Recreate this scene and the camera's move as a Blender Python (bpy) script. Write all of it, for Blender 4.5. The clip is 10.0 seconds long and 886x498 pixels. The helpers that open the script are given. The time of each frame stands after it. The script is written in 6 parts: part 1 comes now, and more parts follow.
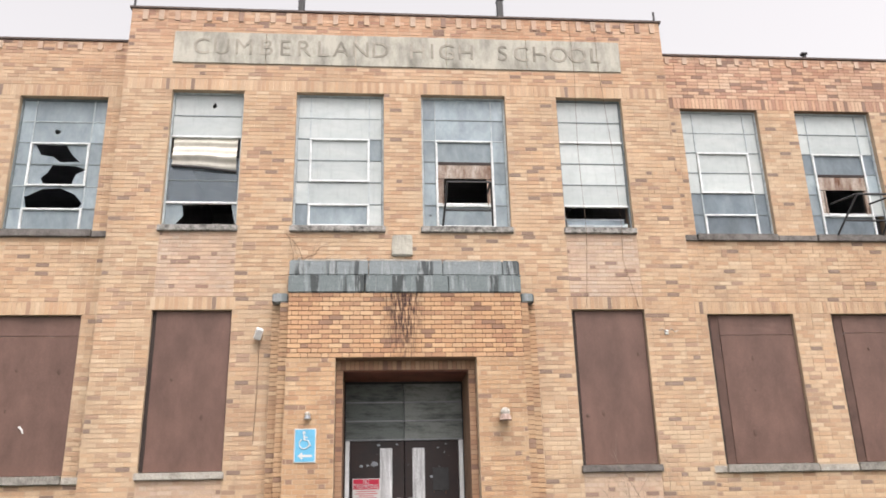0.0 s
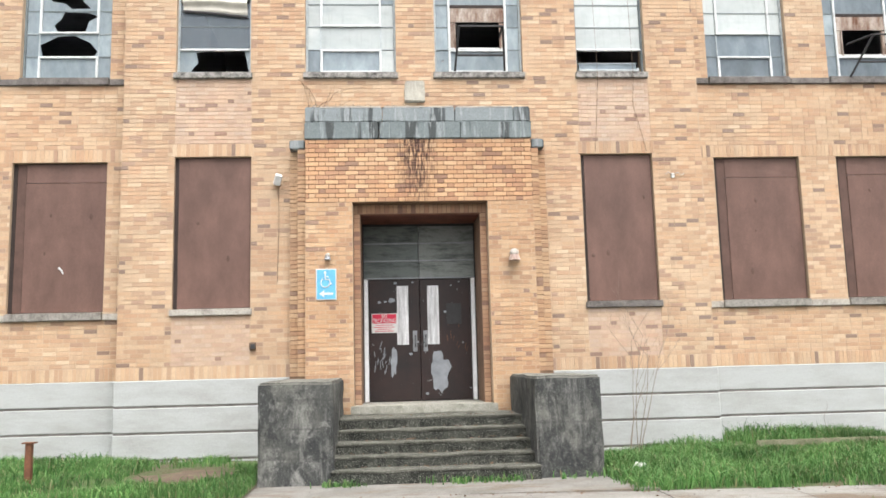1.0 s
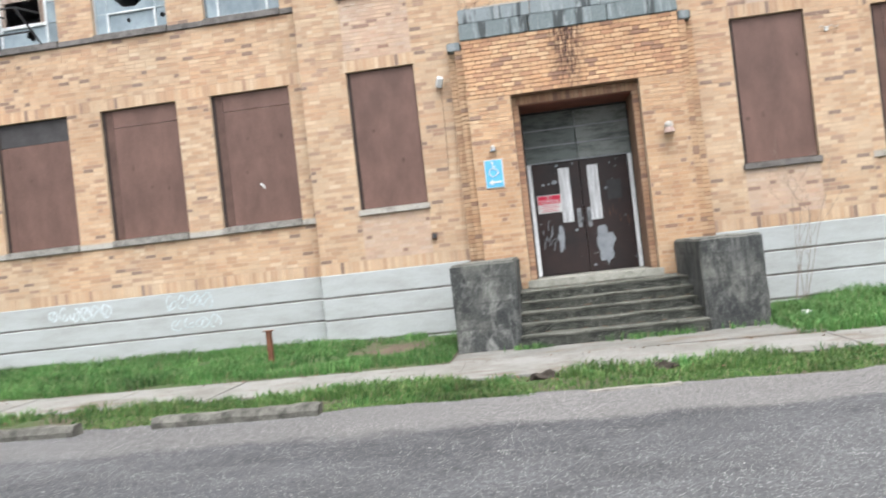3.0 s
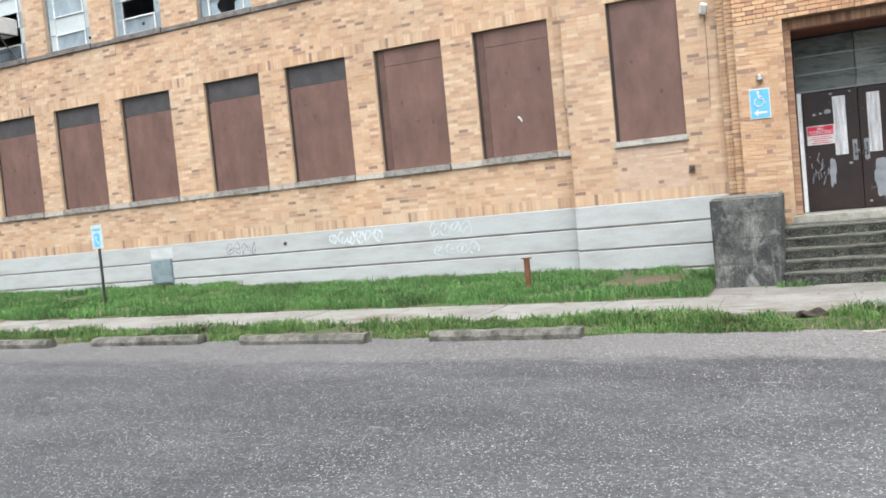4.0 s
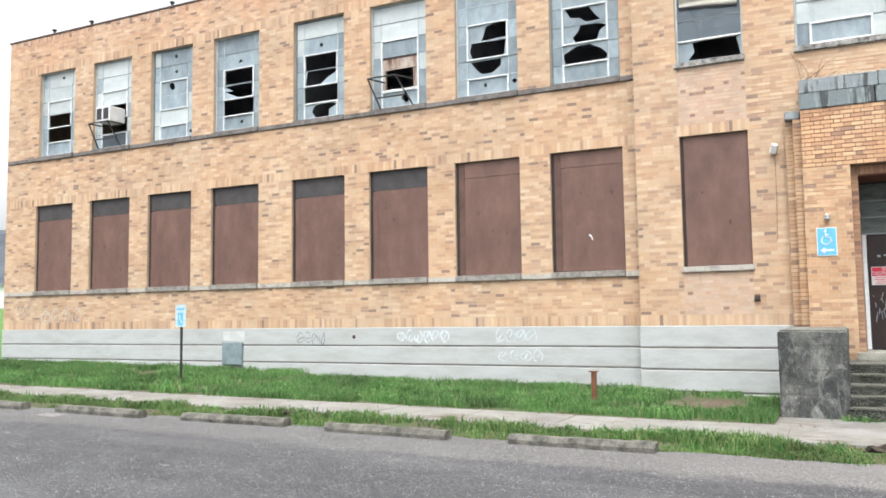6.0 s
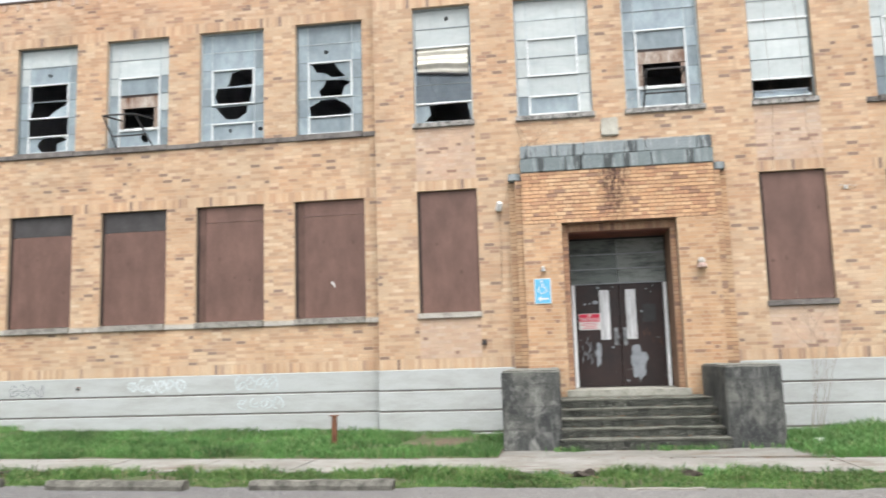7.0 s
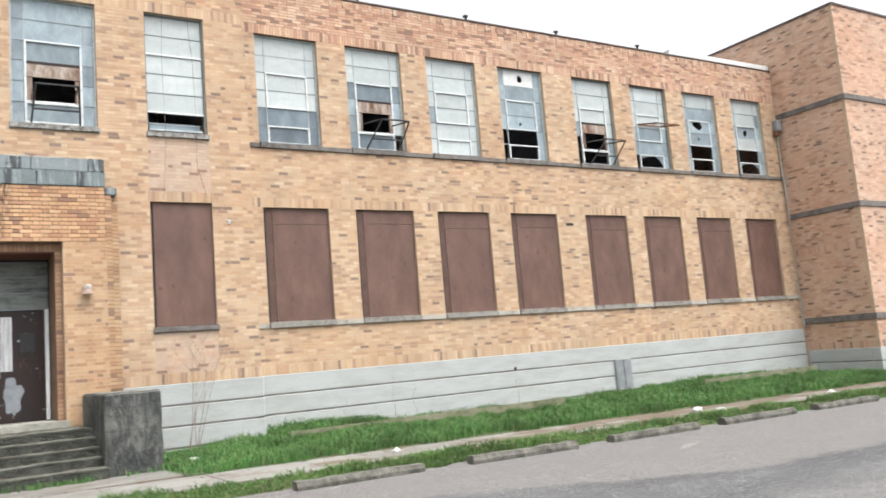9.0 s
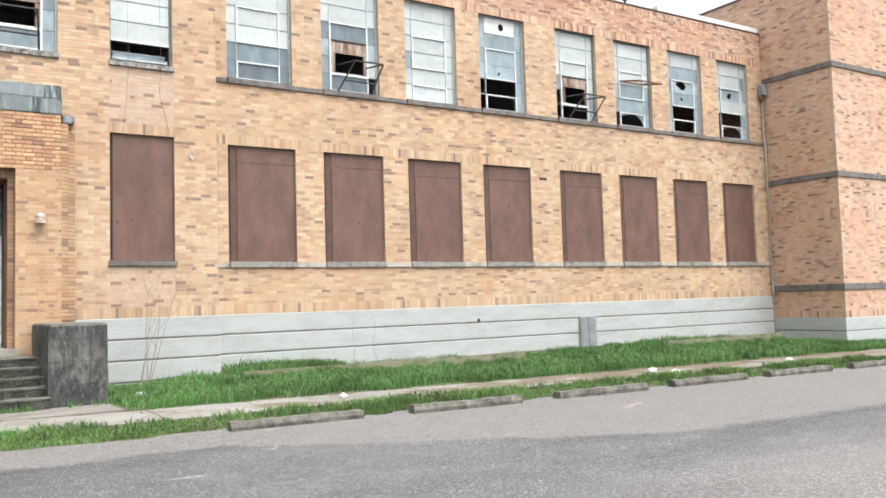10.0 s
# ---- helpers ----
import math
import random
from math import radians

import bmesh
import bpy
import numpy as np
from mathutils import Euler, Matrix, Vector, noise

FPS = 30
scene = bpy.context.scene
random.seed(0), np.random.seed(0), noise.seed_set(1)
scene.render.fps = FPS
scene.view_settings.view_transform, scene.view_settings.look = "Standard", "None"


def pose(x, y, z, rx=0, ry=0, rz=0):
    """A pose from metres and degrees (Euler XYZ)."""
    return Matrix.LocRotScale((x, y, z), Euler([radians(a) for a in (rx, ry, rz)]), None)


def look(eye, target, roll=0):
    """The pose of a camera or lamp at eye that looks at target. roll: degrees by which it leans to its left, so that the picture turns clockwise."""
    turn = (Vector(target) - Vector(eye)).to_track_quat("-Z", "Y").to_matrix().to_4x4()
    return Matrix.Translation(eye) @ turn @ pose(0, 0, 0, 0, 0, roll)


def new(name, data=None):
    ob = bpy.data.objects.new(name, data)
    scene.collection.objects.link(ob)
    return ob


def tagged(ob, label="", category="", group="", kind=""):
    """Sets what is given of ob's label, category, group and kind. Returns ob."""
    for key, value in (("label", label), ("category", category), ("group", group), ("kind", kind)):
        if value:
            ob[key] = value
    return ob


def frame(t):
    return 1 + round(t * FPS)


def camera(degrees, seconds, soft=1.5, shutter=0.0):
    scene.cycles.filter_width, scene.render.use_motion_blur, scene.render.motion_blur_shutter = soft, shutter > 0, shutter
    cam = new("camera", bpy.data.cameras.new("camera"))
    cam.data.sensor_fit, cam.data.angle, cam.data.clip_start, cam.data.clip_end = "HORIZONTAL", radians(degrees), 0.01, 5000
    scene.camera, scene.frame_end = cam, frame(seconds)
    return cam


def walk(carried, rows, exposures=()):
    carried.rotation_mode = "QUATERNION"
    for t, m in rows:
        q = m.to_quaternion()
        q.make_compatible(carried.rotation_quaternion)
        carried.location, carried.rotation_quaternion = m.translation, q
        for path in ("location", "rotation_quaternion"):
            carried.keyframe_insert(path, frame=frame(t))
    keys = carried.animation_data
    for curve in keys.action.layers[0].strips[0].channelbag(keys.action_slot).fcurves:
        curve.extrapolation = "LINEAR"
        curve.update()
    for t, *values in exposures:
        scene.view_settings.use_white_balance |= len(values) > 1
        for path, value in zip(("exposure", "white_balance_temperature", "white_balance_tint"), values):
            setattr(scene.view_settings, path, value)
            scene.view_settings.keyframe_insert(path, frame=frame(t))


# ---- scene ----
cam = camera(56.4, 10.0, 1.65, 0.2)
EXPOSURE = 1.46
GAIN = [(0, -0.27), (0.6, -0.25), (1.0, -0.06), (1.2, -0.03), (2.4, 0.02), (2.7, 0.15), (3.0, -0.12), (3.2, -0.13), (4.5, -0.05), (5, 0.12), (6.5, -0.13), (7.0, -0.16), (7.4, 0.02), (8.1, -0.16), (9.0, -0.14), (9.6, 0.0), (10, 0.0)]
# the film starts warm and cools while the camera pans west
WARM = [(0, 6780), (0.6, 6740), (1.2, 6540), (2.4, 6300), (3.0, 6250), (5.0, 6250), (6.5, 6450), (10, 6500)]


def warmth(t):
    for (a, p), (b, q) in zip(WARM, WARM[1:]):
        if a <= t <= b:
            return p + (q - p) * (t - a) / (b - a)
    return 6500


PATH = [
    (0, (-0.538, -13.192, 1.482), (-0.368, -11.31, 2.138), -1.4),
    (0.2, (-0.511, -13.275, 1.488), (-0.314, -11.38, 2.097), -1.1),
    (0.5, (-0.494, -13.426, 1.489), (-0.345, -11.476, 1.91), -0.8),
    (0.7, (-0.539, -13.52, 1.438), (-0.405, -11.548, 1.744), -1.2),
    (1, (-0.517, -13.68, 1.522), (-0.387, -11.703, 1.794), -1.4),
    (1.2, (-0.587, -13.776, 1.469), (-0.452, -11.798, 1.734), -1.6),
    (1.5, (-0.653, -13.958, 1.445), (-0.481, -11.972, 1.609), -2.3),
    (1.7, (-0.673, -14.072, 1.451), (-0.492, -12.086, 1.61), -2.6),
    (2, (-0.613, -14.265, 1.468), (-0.439, -12.279, 1.624), -2.4),
    (2.2, (-0.644, -14.394, 1.499), (-0.484, -12.405, 1.633), -2.6),
    (2.5, (-0.654, -14.569, 1.476), (-0.63, -12.57, 1.548), -4.4),
    (2.7, (-0.787, -14.715, 1.485), (-0.872, -12.718, 1.55), -5.7),
    (3, (-0.826, -14.889, 1.474), (-1.066, -12.904, 1.491), -6.4),
    (3.2, (-0.868, -15.018, 1.427), (-1.285, -13.062, 1.388), -6.8),
    (4.3, (-0.981, -15.495, 1.53), (-1.813, -13.679, 1.437), -4.9),
    (4.5, (-0.985, -15.581, 1.531), (-1.814, -13.761, 1.478), -4.2),
    (5, (-1.034, -15.828, 1.57), (-1.943, -14.05, 1.67), -0.9),
    (5.2, (-1.054, -15.967, 1.565), (-1.977, -14.198, 1.695), -0.6),
    (6.3, (-1.25, -16.463, 1.611), (-2.054, -14.642, 1.803), -1.2),
    (6.5, (-1.253, -16.537, 1.59), (-1.915, -14.664, 1.822), -1.5),
    (6.7, (-1.21, -16.564, 1.571), (-1.749, -14.655, 1.824), -1.6),
    (7, (-1.165, -16.704, 1.543), (-1.444, -14.741, 1.807), -1.7),
    (7.2, (-1.098, -16.707, 1.511), (-1.206, -14.728, 1.779), -1.8),
    (7.5, (-1.048, -16.813, 1.543), (-0.94, -14.834, 1.815), -2.0),
    (7.7, (-1.022, -16.809, 1.531), (-0.787, -14.843, 1.811), -2.3),
    (8, (-1.031, -16.851, 1.577), (-0.657, -14.907, 1.864), -2.9),
    (8.2, (-1.056, -16.808, 1.58), (-0.653, -14.871, 1.869), -3.1),
    (8.5, (-1.087, -16.789, 1.549), (-0.52, -14.893, 1.837), -4.3),
    (8.7, (-1.058, -16.781, 1.523), (-0.295, -14.954, 1.806), -4.7),
    (9, (-0.932, -16.93, 1.52), (0.118, -15.247, 1.769), -4.7),
    (9.2, (-0.872, -16.935, 1.497), (0.213, -15.271, 1.734), -3.9),
    (9.5, (-0.652, -17.025, 1.473), (0.366, -15.311, 1.625), -2.2),
    (9.7, (-0.558, -17.078, 1.475), (0.495, -15.382, 1.596), -1.7),
    (10, (-0.343, -17.094, 1.506), (0.726, -15.408, 1.631), -1.7),
]
walk(cam, [(t, look(eye, target, roll)) for t, eye, target, roll in PATH], [(t, EXPOSURE + g, warmth(t), 10 + max(0, 5 * (1 - t / 1.3))) for t, g in GAIN])

# ---- world, sun ----
world = bpy.data.worlds.new("overcast_sky")
scene.world = world
world.use_nodes = True
wt = world.node_tree
wt.nodes.clear()
w_out = wt.nodes.new("ShaderNodeOutputWorld")
w_bg = wt.nodes.new("ShaderNodeBackground")
w_sky = wt.nodes.new("ShaderNodeTexSky")
w_sky.sky_type, w_sky.sun_disc = 'NISHITA', False
w_sky.sun_elevation, w_sky.sun_rotation = radians(66), radians(165)
w_sky.dust_density = 6.0
w_hsv = wt.nodes.new("ShaderNodeHueSaturation")
w_hsv.inputs["Saturation"].default_value = 0.12
w_bg.inputs["Strength"].default_value = 0.15
wt.links.new(w_sky.outputs[0], w_hsv.inputs["Color"])
wt.links.new(w_hsv.outputs[0], w_bg.inputs["Color"])
wt.links.new(w_bg.outputs[0], w_out.inputs["Surface"])
sun = new("sun", bpy.data.lights.new("sun", 'SUN'))
sun.data.energy, sun.data.angle, sun.data.color = 0.45, radians(40), (1.0, 0.97, 0.93)
sun.matrix_world = look((7, -30, 44), (0, 0, 0))

# ---- materials ----


class Nodes:
    """A short way to write a node material."""

    def __init__(self, name):
        self.mat = bpy.data.materials.new(name)
        self.mat.use_nodes = True
        self.tree = self.mat.node_tree
        self.bsdf = self.tree.nodes["Principled BSDF"]
        self.out = self.tree.nodes["Material Output"]
        self.geo = self.add("ShaderNodeNewGeometry")
        self.pos = self.geo.outputs["Position"]

    def add(self, kind):
        return self.tree.nodes.new(kind)

    def link(self, a, b):
        self.tree.links.new(a, b)

    def put(self, socket, value):
        if hasattr(value, "is_output"):
            self.link(value, socket)
        else:
            socket.default_value = value

    def noise(self, scale, detail=4.0, rough=0.6, stretch=None, distort=0.0):
        n = self.add("ShaderNodeTexNoise")
        n.inputs["Scale"].default_value, n.inputs["Detail"].default_value = scale, detail
        n.inputs["Roughness"].default_value, n.inputs["Distortion"].default_value = rough, distort
        vec = self.pos
        if stretch:
            m = self.add("ShaderNodeMapping")
            m.inputs["Scale"].default_value = stretch
            self.link(self.pos, m.inputs["Vector"])
            vec = m.outputs[0]
        self.link(vec, n.inputs["Vector"])
        return n.outputs["Fac"]

    def ramp(self, fac, stops, constant=False):
        r = self.add("ShaderNodeValToRGB")
        r.color_ramp.interpolation = 'CONSTANT' if constant else 'LINEAR'
        while len(r.color_ramp.elements) < len(stops):
            r.color_ramp.elements.new(0.5)
        for e, (p, c) in zip(r.color_ramp.elements, stops):
            e.position = p
            e.color = (c, c, c, 1) if isinstance(c, (int, float)) else (*c, 1)
        self.put(r.inputs[0], fac)
        return r.outputs[0]

    def mix(self, fac, a, b, mode='MIX'):
        m = self.add("ShaderNodeMix")
        m.data_type, m.blend_type = 'RGBA', mode
        self.put(m.inputs[0], fac)
        self.put(m.inputs[6], a if hasattr(a, "is_output") else (*a, 1))
        self.put(m.inputs[7], b if hasattr(b, "is_output") else (*b, 1))
        return m.outputs[2]

    def maths(self, op, a, b=0.0):
        m = self.add("ShaderNodeMath")
        m.operation = op
        self.put(m.inputs[0], a)
        self.put(m.inputs[1], b)
        return m.outputs[0]

    def axis(self, i):
        s = self.add("ShaderNodeSeparateXYZ")
        self.link(self.pos, s.inputs[0])
        return s.outputs[i]

    def any_random(self):
        info = self.add("ShaderNodeObjectInfo")
        return self.maths('FRACT', self.maths('ADD', self.geo.outputs["Random Per Island"], info.outputs["Random"]))

    def done(self, colour, rough=0.8, bump=None, strength=0.3, dist=0.01, metal=0.0, spec=0.3):
        self.put(self.bsdf.inputs["Base Color"], colour if hasattr(colour, "is_output") else (*colour, 1))
        self.put(self.bsdf.inputs["Roughness"], rough)
        self.bsdf.inputs["Metallic"].default_value = metal
        self.bsdf.inputs["Specular IOR Level"].default_value = spec
        if bump is not None:
            b = self.add("ShaderNodeBump")
            b.inputs["Strength"].default_value, b.inputs["Distance"].default_value = strength, dist
            self.link(bump, b.inputs["Height"])
            self.link(b.outputs[0], self.bsdf.inputs["Normal"])
        return self.mat


def smear_mask(n, x0, x1, z0, z1):
    """1 inside a soft box of x and z, broken up by noise that runs down the wall."""
    x, z = n.axis(0), n.axis(2)
    inx = n.maths('SUBTRACT', 1.0, n.maths('ABSOLUTE', n.maths('DIVIDE', n.maths('SUBTRACT', x, (x0 + x1) / 2), (x1 - x0) / 2)))
    inz = n.maths('DIVIDE', n.maths('SUBTRACT', z, z0), z1 - z0)
    m = n.maths('MULTIPLY', n.maths('MAXIMUM', inx, 0.0), n.maths('MAXIMUM', inz, 0.0))
    streak = n.ramp(n.noise(15, 6, 0.75, (2.2, 1, 0.35)), [(0.42, 0), (0.60, 1)])
    return n.maths('MINIMUM', n.maths('MULTIPLY', n.maths('MULTIPLY', m, 2.8), streak), 1.0)


def brick_material(name, palette, rough=0.85, smear=False, pink_above=None):
    n = Nodes(name)
    step = 1.0 / len(palette)
    c = n.ramp(n.any_random(), [(i * step, p) for i, p in enumerate(palette)], constant=True)
    if pink_above is not None:
        up = n.ramp(n.maths('DIVIDE', n.maths('SUBTRACT', n.axis(2), pink_above), 2.0), [(0.0, 0), (0.8, 1)])
        up = n.maths('MULTIPLY', up, n.ramp(n.noise(0.35, 3), [(0.3, 0.45), (0.7, 1)]))
        c = n.mix(up, c, n.mix(1.0, c, (1.03, 0.885, 0.88), 'MULTIPLY'))
    c = n.mix(n.ramp(n.noise(0.55, 4, 0.6), [(0.38, 0), (0.62, 1)]), c, n.mix(1.0, c, (1.0, 0.925, 0.875), 'MULTIPLY'))
    blotch = n.ramp(n.noise(0.9, 5, 0.65), [(0.3, 0.86), (0.7, 1.08)])
    c = n.mix(1.0, c, blotch, 'MULTIPLY')
    grain = n.noise(70, 4, 0.7)
    c = n.mix(1.0, c, n.ramp(grain, [(0.3, 0.82), (0.7, 1.12)]), 'MULTIPLY')
    dirt = n.ramp(n.noise(2.2, 6, 0.7, (1.5, 1.5, 0.35)), [(0.58, 0), (0.78, 0.55)])
    c = n.mix(dirt, c, (0.20, 0.125, 0.085))
    if smear:
        c = n.mix(smear_mask(n, -0.42, 0.32, 3.75, 5.3), c, (0.062, 0.034, 0.028))
    return n.done(c, rough, grain, 0.25, 0.004)


def fired(groups, count=40):
    """A shuffled palette: groups of (share, colour, spread) of differently fired bricks."""
    rnd = random.Random(4)
    out = []
    for share, (r_, g_, b_), spread in groups:
        for _ in range(max(1, round(share * count))):
            k, h = 1 + rnd.uniform(-spread, spread), rnd.uniform(-0.035, 0.035)
            out.append((r_ * k, g_ * k * (1.01 + h), b_ * k * (1.03 + 2 * h)))
    rnd.shuffle(out)
    return out[:32]


BUFF = fired([(0.18, (0.545, 0.420, 0.290), 0.05), (0.36, (0.495, 0.360, 0.240), 0.05), (0.19, (0.445, 0.310, 0.208), 0.06), (0.05, (0.370, 0.255, 0.184), 0.08), (0.02, (0.260, 0.190, 0.150), 0.1)])
INFILL = fired([(0.38, (0.500, 0.385, 0.295), 0.05), (0.26, (0.475, 0.352, 0.268), 0.05), (0.10, (0.525, 0.405, 0.305), 0.04), (0.06, (0.290, 0.200, 0.158), 0.15)])
PORCH = fired([(0.25, (0.495, 0.352, 0.222), 0.05), (0.35, (0.448, 0.305, 0.188), 0.06), (0.16, (0.392, 0.252, 0.158), 0.07), (0.04, (0.285, 0.190, 0.138), 0.1)])
LINTEL_TONES = fired([(0.26, (0.540, 0.365, 0.220), 0.05), (0.34, (0.485, 0.310, 0.185), 0.06), (0.14, (0.410, 0.248, 0.155), 0.08), (0.05, (0.290, 0.180, 0.125), 0.1)])
WEATHERED = fired([(0.26, (0.560, 0.405, 0.290), 0.06), (0.32, (0.495, 0.325, 0.230), 0.07), (0.16, (0.410, 0.252, 0.185), 0.08), (0.07, (0.270, 0.178, 0.140), 0.1)])
ROSE = fired([(0.22, (0.585, 0.420, 0.318), 0.05), (0.36, (0.550, 0.378, 0.280), 0.05), (0.14, (0.480, 0.315, 0.232), 0.07), (0.06, (0.355, 0.235, 0.178), 0.1), (0.02, (0.240, 0.172, 0.140), 0.1)])
M_BRICK = brick_material("buff_brick", BUFF, pink_above=8.9)
M_INFILL = brick_material("infill_brick", INFILL)
M_PORCH = brick_material("porch_brick", PORCH)
M_LINTEL = brick_material("weathered_orange_brick", LINTEL_TONES, smear=True)
# the lintel's tones scaled down and slightly less orange for the reveal
M_REVEAL = brick_material("darker_reveal_brick", [(r_ * 0.74, g_ * 0.74, b_ * 0.80) for r_, g_, b_ in LINTEL_TONES])
M_WEATHERED = brick_material("weathered_parapet_brick", WEATHERED)
M_ROSE = brick_material("rose_brick", ROSE)


def plain(name, colour, rough=0.7, var=0.25, scale=3.0, metal=0.0, bump=0.2, fine=60.0, spec=0.3, stretch=None):
    n = Nodes(name)
    a = n.ramp(n.noise(scale, 5, 0.65, stretch), [(0.3, 1 - var), (0.7, 1 + var * 0.5)])
    f = n.noise(fine, 3)
    c = n.mix(1.0, n.mix(1.0, colour, a, 'MULTIPLY'), n.ramp(f, [(0.3, 1 - var * 0.4), (0.7, 1 + var * 0.3)]), 'MULTIPLY')
    return n.done(c, rough, f, bump, 0.004, metal, spec)


def concrete(name, light, dark, amount, rough=0.9, scale=1.6, drip=0.3, pits=True, low=None):
    n = Nodes(name)
    m = n.ramp(n.noise(scale, 7, 0.7, (1, 1, drip)), [(0.5 - amount, 0), (0.5 + 0.22 - amount * 0.5, 1)])
    c = n.mix(m, light, dark)
    g = n.noise(45, 5, 0.75)
    c = n.mix(1.0, c, n.ramp(g, [(0.28, low or (0.62 if pits else 0.85)), (0.6, 1.12 if not low else 1.05)]), 'MULTIPLY')
    return n.done(c, rough, g, 0.5, 0.01)


M_MORTAR = plain("mortar", (0.475, 0.362, 0.258), 0.95, 0.2)
M_MORTAR_DARK = plain("aged_mortar", (0.24, 0.155, 0.105), 0.95, 0.3)
M_BASE = concrete("painted_concrete_base", (0.385, 0.405, 0.40), (0.32, 0.33, 0.315), 0.08, 0.85, 1.2, 3.5, False, 0.93)


def streaked(name, light, mid, dark, seed):
    """Grey stone with hard-edged vertical washes of black growth and pale runs."""
    n = Nodes(name)
    wash = n.noise(3.1 + seed, 3, 0.5, (1.0, 1.0, 0.10), 0.2)
    c = n.mix(n.ramp(wash, [(0.405, 0), (0.45, 1)]), dark, mid)
    fine = n.noise(11.0 + seed, 5, 0.65, (1.0, 1.0, 0.12))
    c = n.mix(n.ramp(fine, [(0.53, 0), (0.60, 0.8)]), c, light)
    c = n.mix(n.ramp(n.noise(16.0, 6, 0.75, (1.0, 1.0, 0.25)), [(0.58, 0), (0.68, 0.5)]), c, dark)
    c = n.mix(n.ramp(n.noise(30.0, 5, 0.8), [(0.66, 0), (0.72, 0.5)]), c, (0.36, 0.36, 0.31))
    g = n.noise(45, 5, 0.75)
    c = n.mix(1.0, c, n.ramp(g, [(0.3, 0.75), (0.65, 1.15)]), 'MULTIPLY')
    return n.done(c, 0.9, g, 0.5, 0.01)


M_STONE = streaked("weathered_stone", (0.31, 0.34, 0.35), (0.215, 0.245, 0.255), (0.070, 0.080, 0.083), 0.0)
M_STONE_LOW = streaked("streaked_stone", (0.27, 0.30, 0.305), (0.165, 0.195, 0.200), (0.066, 0.075, 0.076), 0.7)
M_PANEL = concrete("carved_stone", (0.43, 0.415, 0.36), (0.19, 0.185, 0.16), 0.07, 0.9, 2.6, 0.35, False)
M_SILL = concrete("sill_stone", (0.18, 0.165, 0.155), (0.075, 0.068, 0.062), 0.06, 0.9, 4, 1.0)
M_SILL_LOW = concrete("weathered_low_sill", (0.27, 0.255, 0.23), (0.11, 0.10, 0.09), 0.04, 0.9, 6, 1.0)
M_SILL_SPALLED = concrete("spalled_sill", (0.33, 0.32, 0.30), (0.045, 0.043, 0.04), 0.08, 0.9, 11.0, 1.0)
M_SILL_PALE = concrete("pale_sill_stone", (0.40, 0.375, 0.335), (0.18, 0.165, 0.145), 0.0, 0.9, 4, 1.0)


def sooty(name, wash):
    """Cast concrete gone dark in soft blotches, with pale runs, pebble grains and faint lift lines."""
    n = Nodes(name)
    c = n.mix(n.ramp(n.noise(1.5, 8, 0.68, (1, 1, 0.7), 0.5), [(0.32, 0), (0.54, 1)]), (0.165, 0.168, 0.150), (0.050, 0.053, 0.052))
    pale = n.ramp(n.noise(2.3, 8, 0.75, (1, 1, 0.8), 0.5), [(0.52, 0), (0.62, wash)])
    c = n.mix(pale, c, (0.27, 0.272, 0.255))
    run = n.ramp(n.noise(7, 7, 0.7, (1.3, 1.3, 0.12)), [(0.54, 0), (0.68, 0.6)])
    c = n.mix(run, c, (0.22, 0.222, 0.208))
    soot = n.ramp(n.noise(4.5, 9, 0.78, (1, 1, 0.45), 0.4), [(0.47 + 0.08 * wash, 0), (0.57 + 0.08 * wash, 0.8)])
    c = n.mix(soot, c, (0.028, 0.030, 0.031))
    lift = n.ramp(n.maths('FRACT', n.maths('MULTIPLY', n.maths('ADD', n.axis(2), n.maths('MULTIPLY', n.noise(3, 3), 0.05)), 2.7)), [(0.0, 1), (0.06, 0), (0.94, 0), (1.0, 1)])
    c = n.mix(n.maths('MULTIPLY', lift, 0.35), c, (0.04, 0.04, 0.04))
    g = n.noise(48, 5, 0.8)
    c = n.mix(1.0, c, n.ramp(g, [(0.3, 0.6), (0.65, 1.3)]), 'MULTIPLY')
    c = n.mix(n.ramp(g, [(0.60, 0), (0.68, 0.45)]), c, (0.34, 0.34, 0.31))
    return n.done(c, 0.95, g, 0.7, 0.014)


M_PED = sooty("blackened_concrete", 0.7)
M_PED_DARK = sooty("black_stained_concrete", 0.3)



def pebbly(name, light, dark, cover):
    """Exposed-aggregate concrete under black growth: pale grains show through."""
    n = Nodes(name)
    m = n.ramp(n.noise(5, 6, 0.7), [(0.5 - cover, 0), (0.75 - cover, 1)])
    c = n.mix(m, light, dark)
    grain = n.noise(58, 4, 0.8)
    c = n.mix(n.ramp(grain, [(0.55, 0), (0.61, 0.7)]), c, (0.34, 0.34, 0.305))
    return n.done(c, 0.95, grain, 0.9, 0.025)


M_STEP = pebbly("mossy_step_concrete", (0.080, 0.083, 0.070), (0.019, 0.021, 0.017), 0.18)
# the treads' paler mix imitates light falling on them from above
M_TREAD = pebbly("worn_top_lit_tread_concrete", (0.135, 0.136, 0.114), (0.046, 0.049, 0.038), 0.08)
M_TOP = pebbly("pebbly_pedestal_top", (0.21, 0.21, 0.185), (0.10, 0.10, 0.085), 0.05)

M_THRESH = concrete("threshold_concrete", (0.32, 0.315, 0.275), (0.18, 0.18, 0.15), 0.05, 0.9, 5, 1.0)


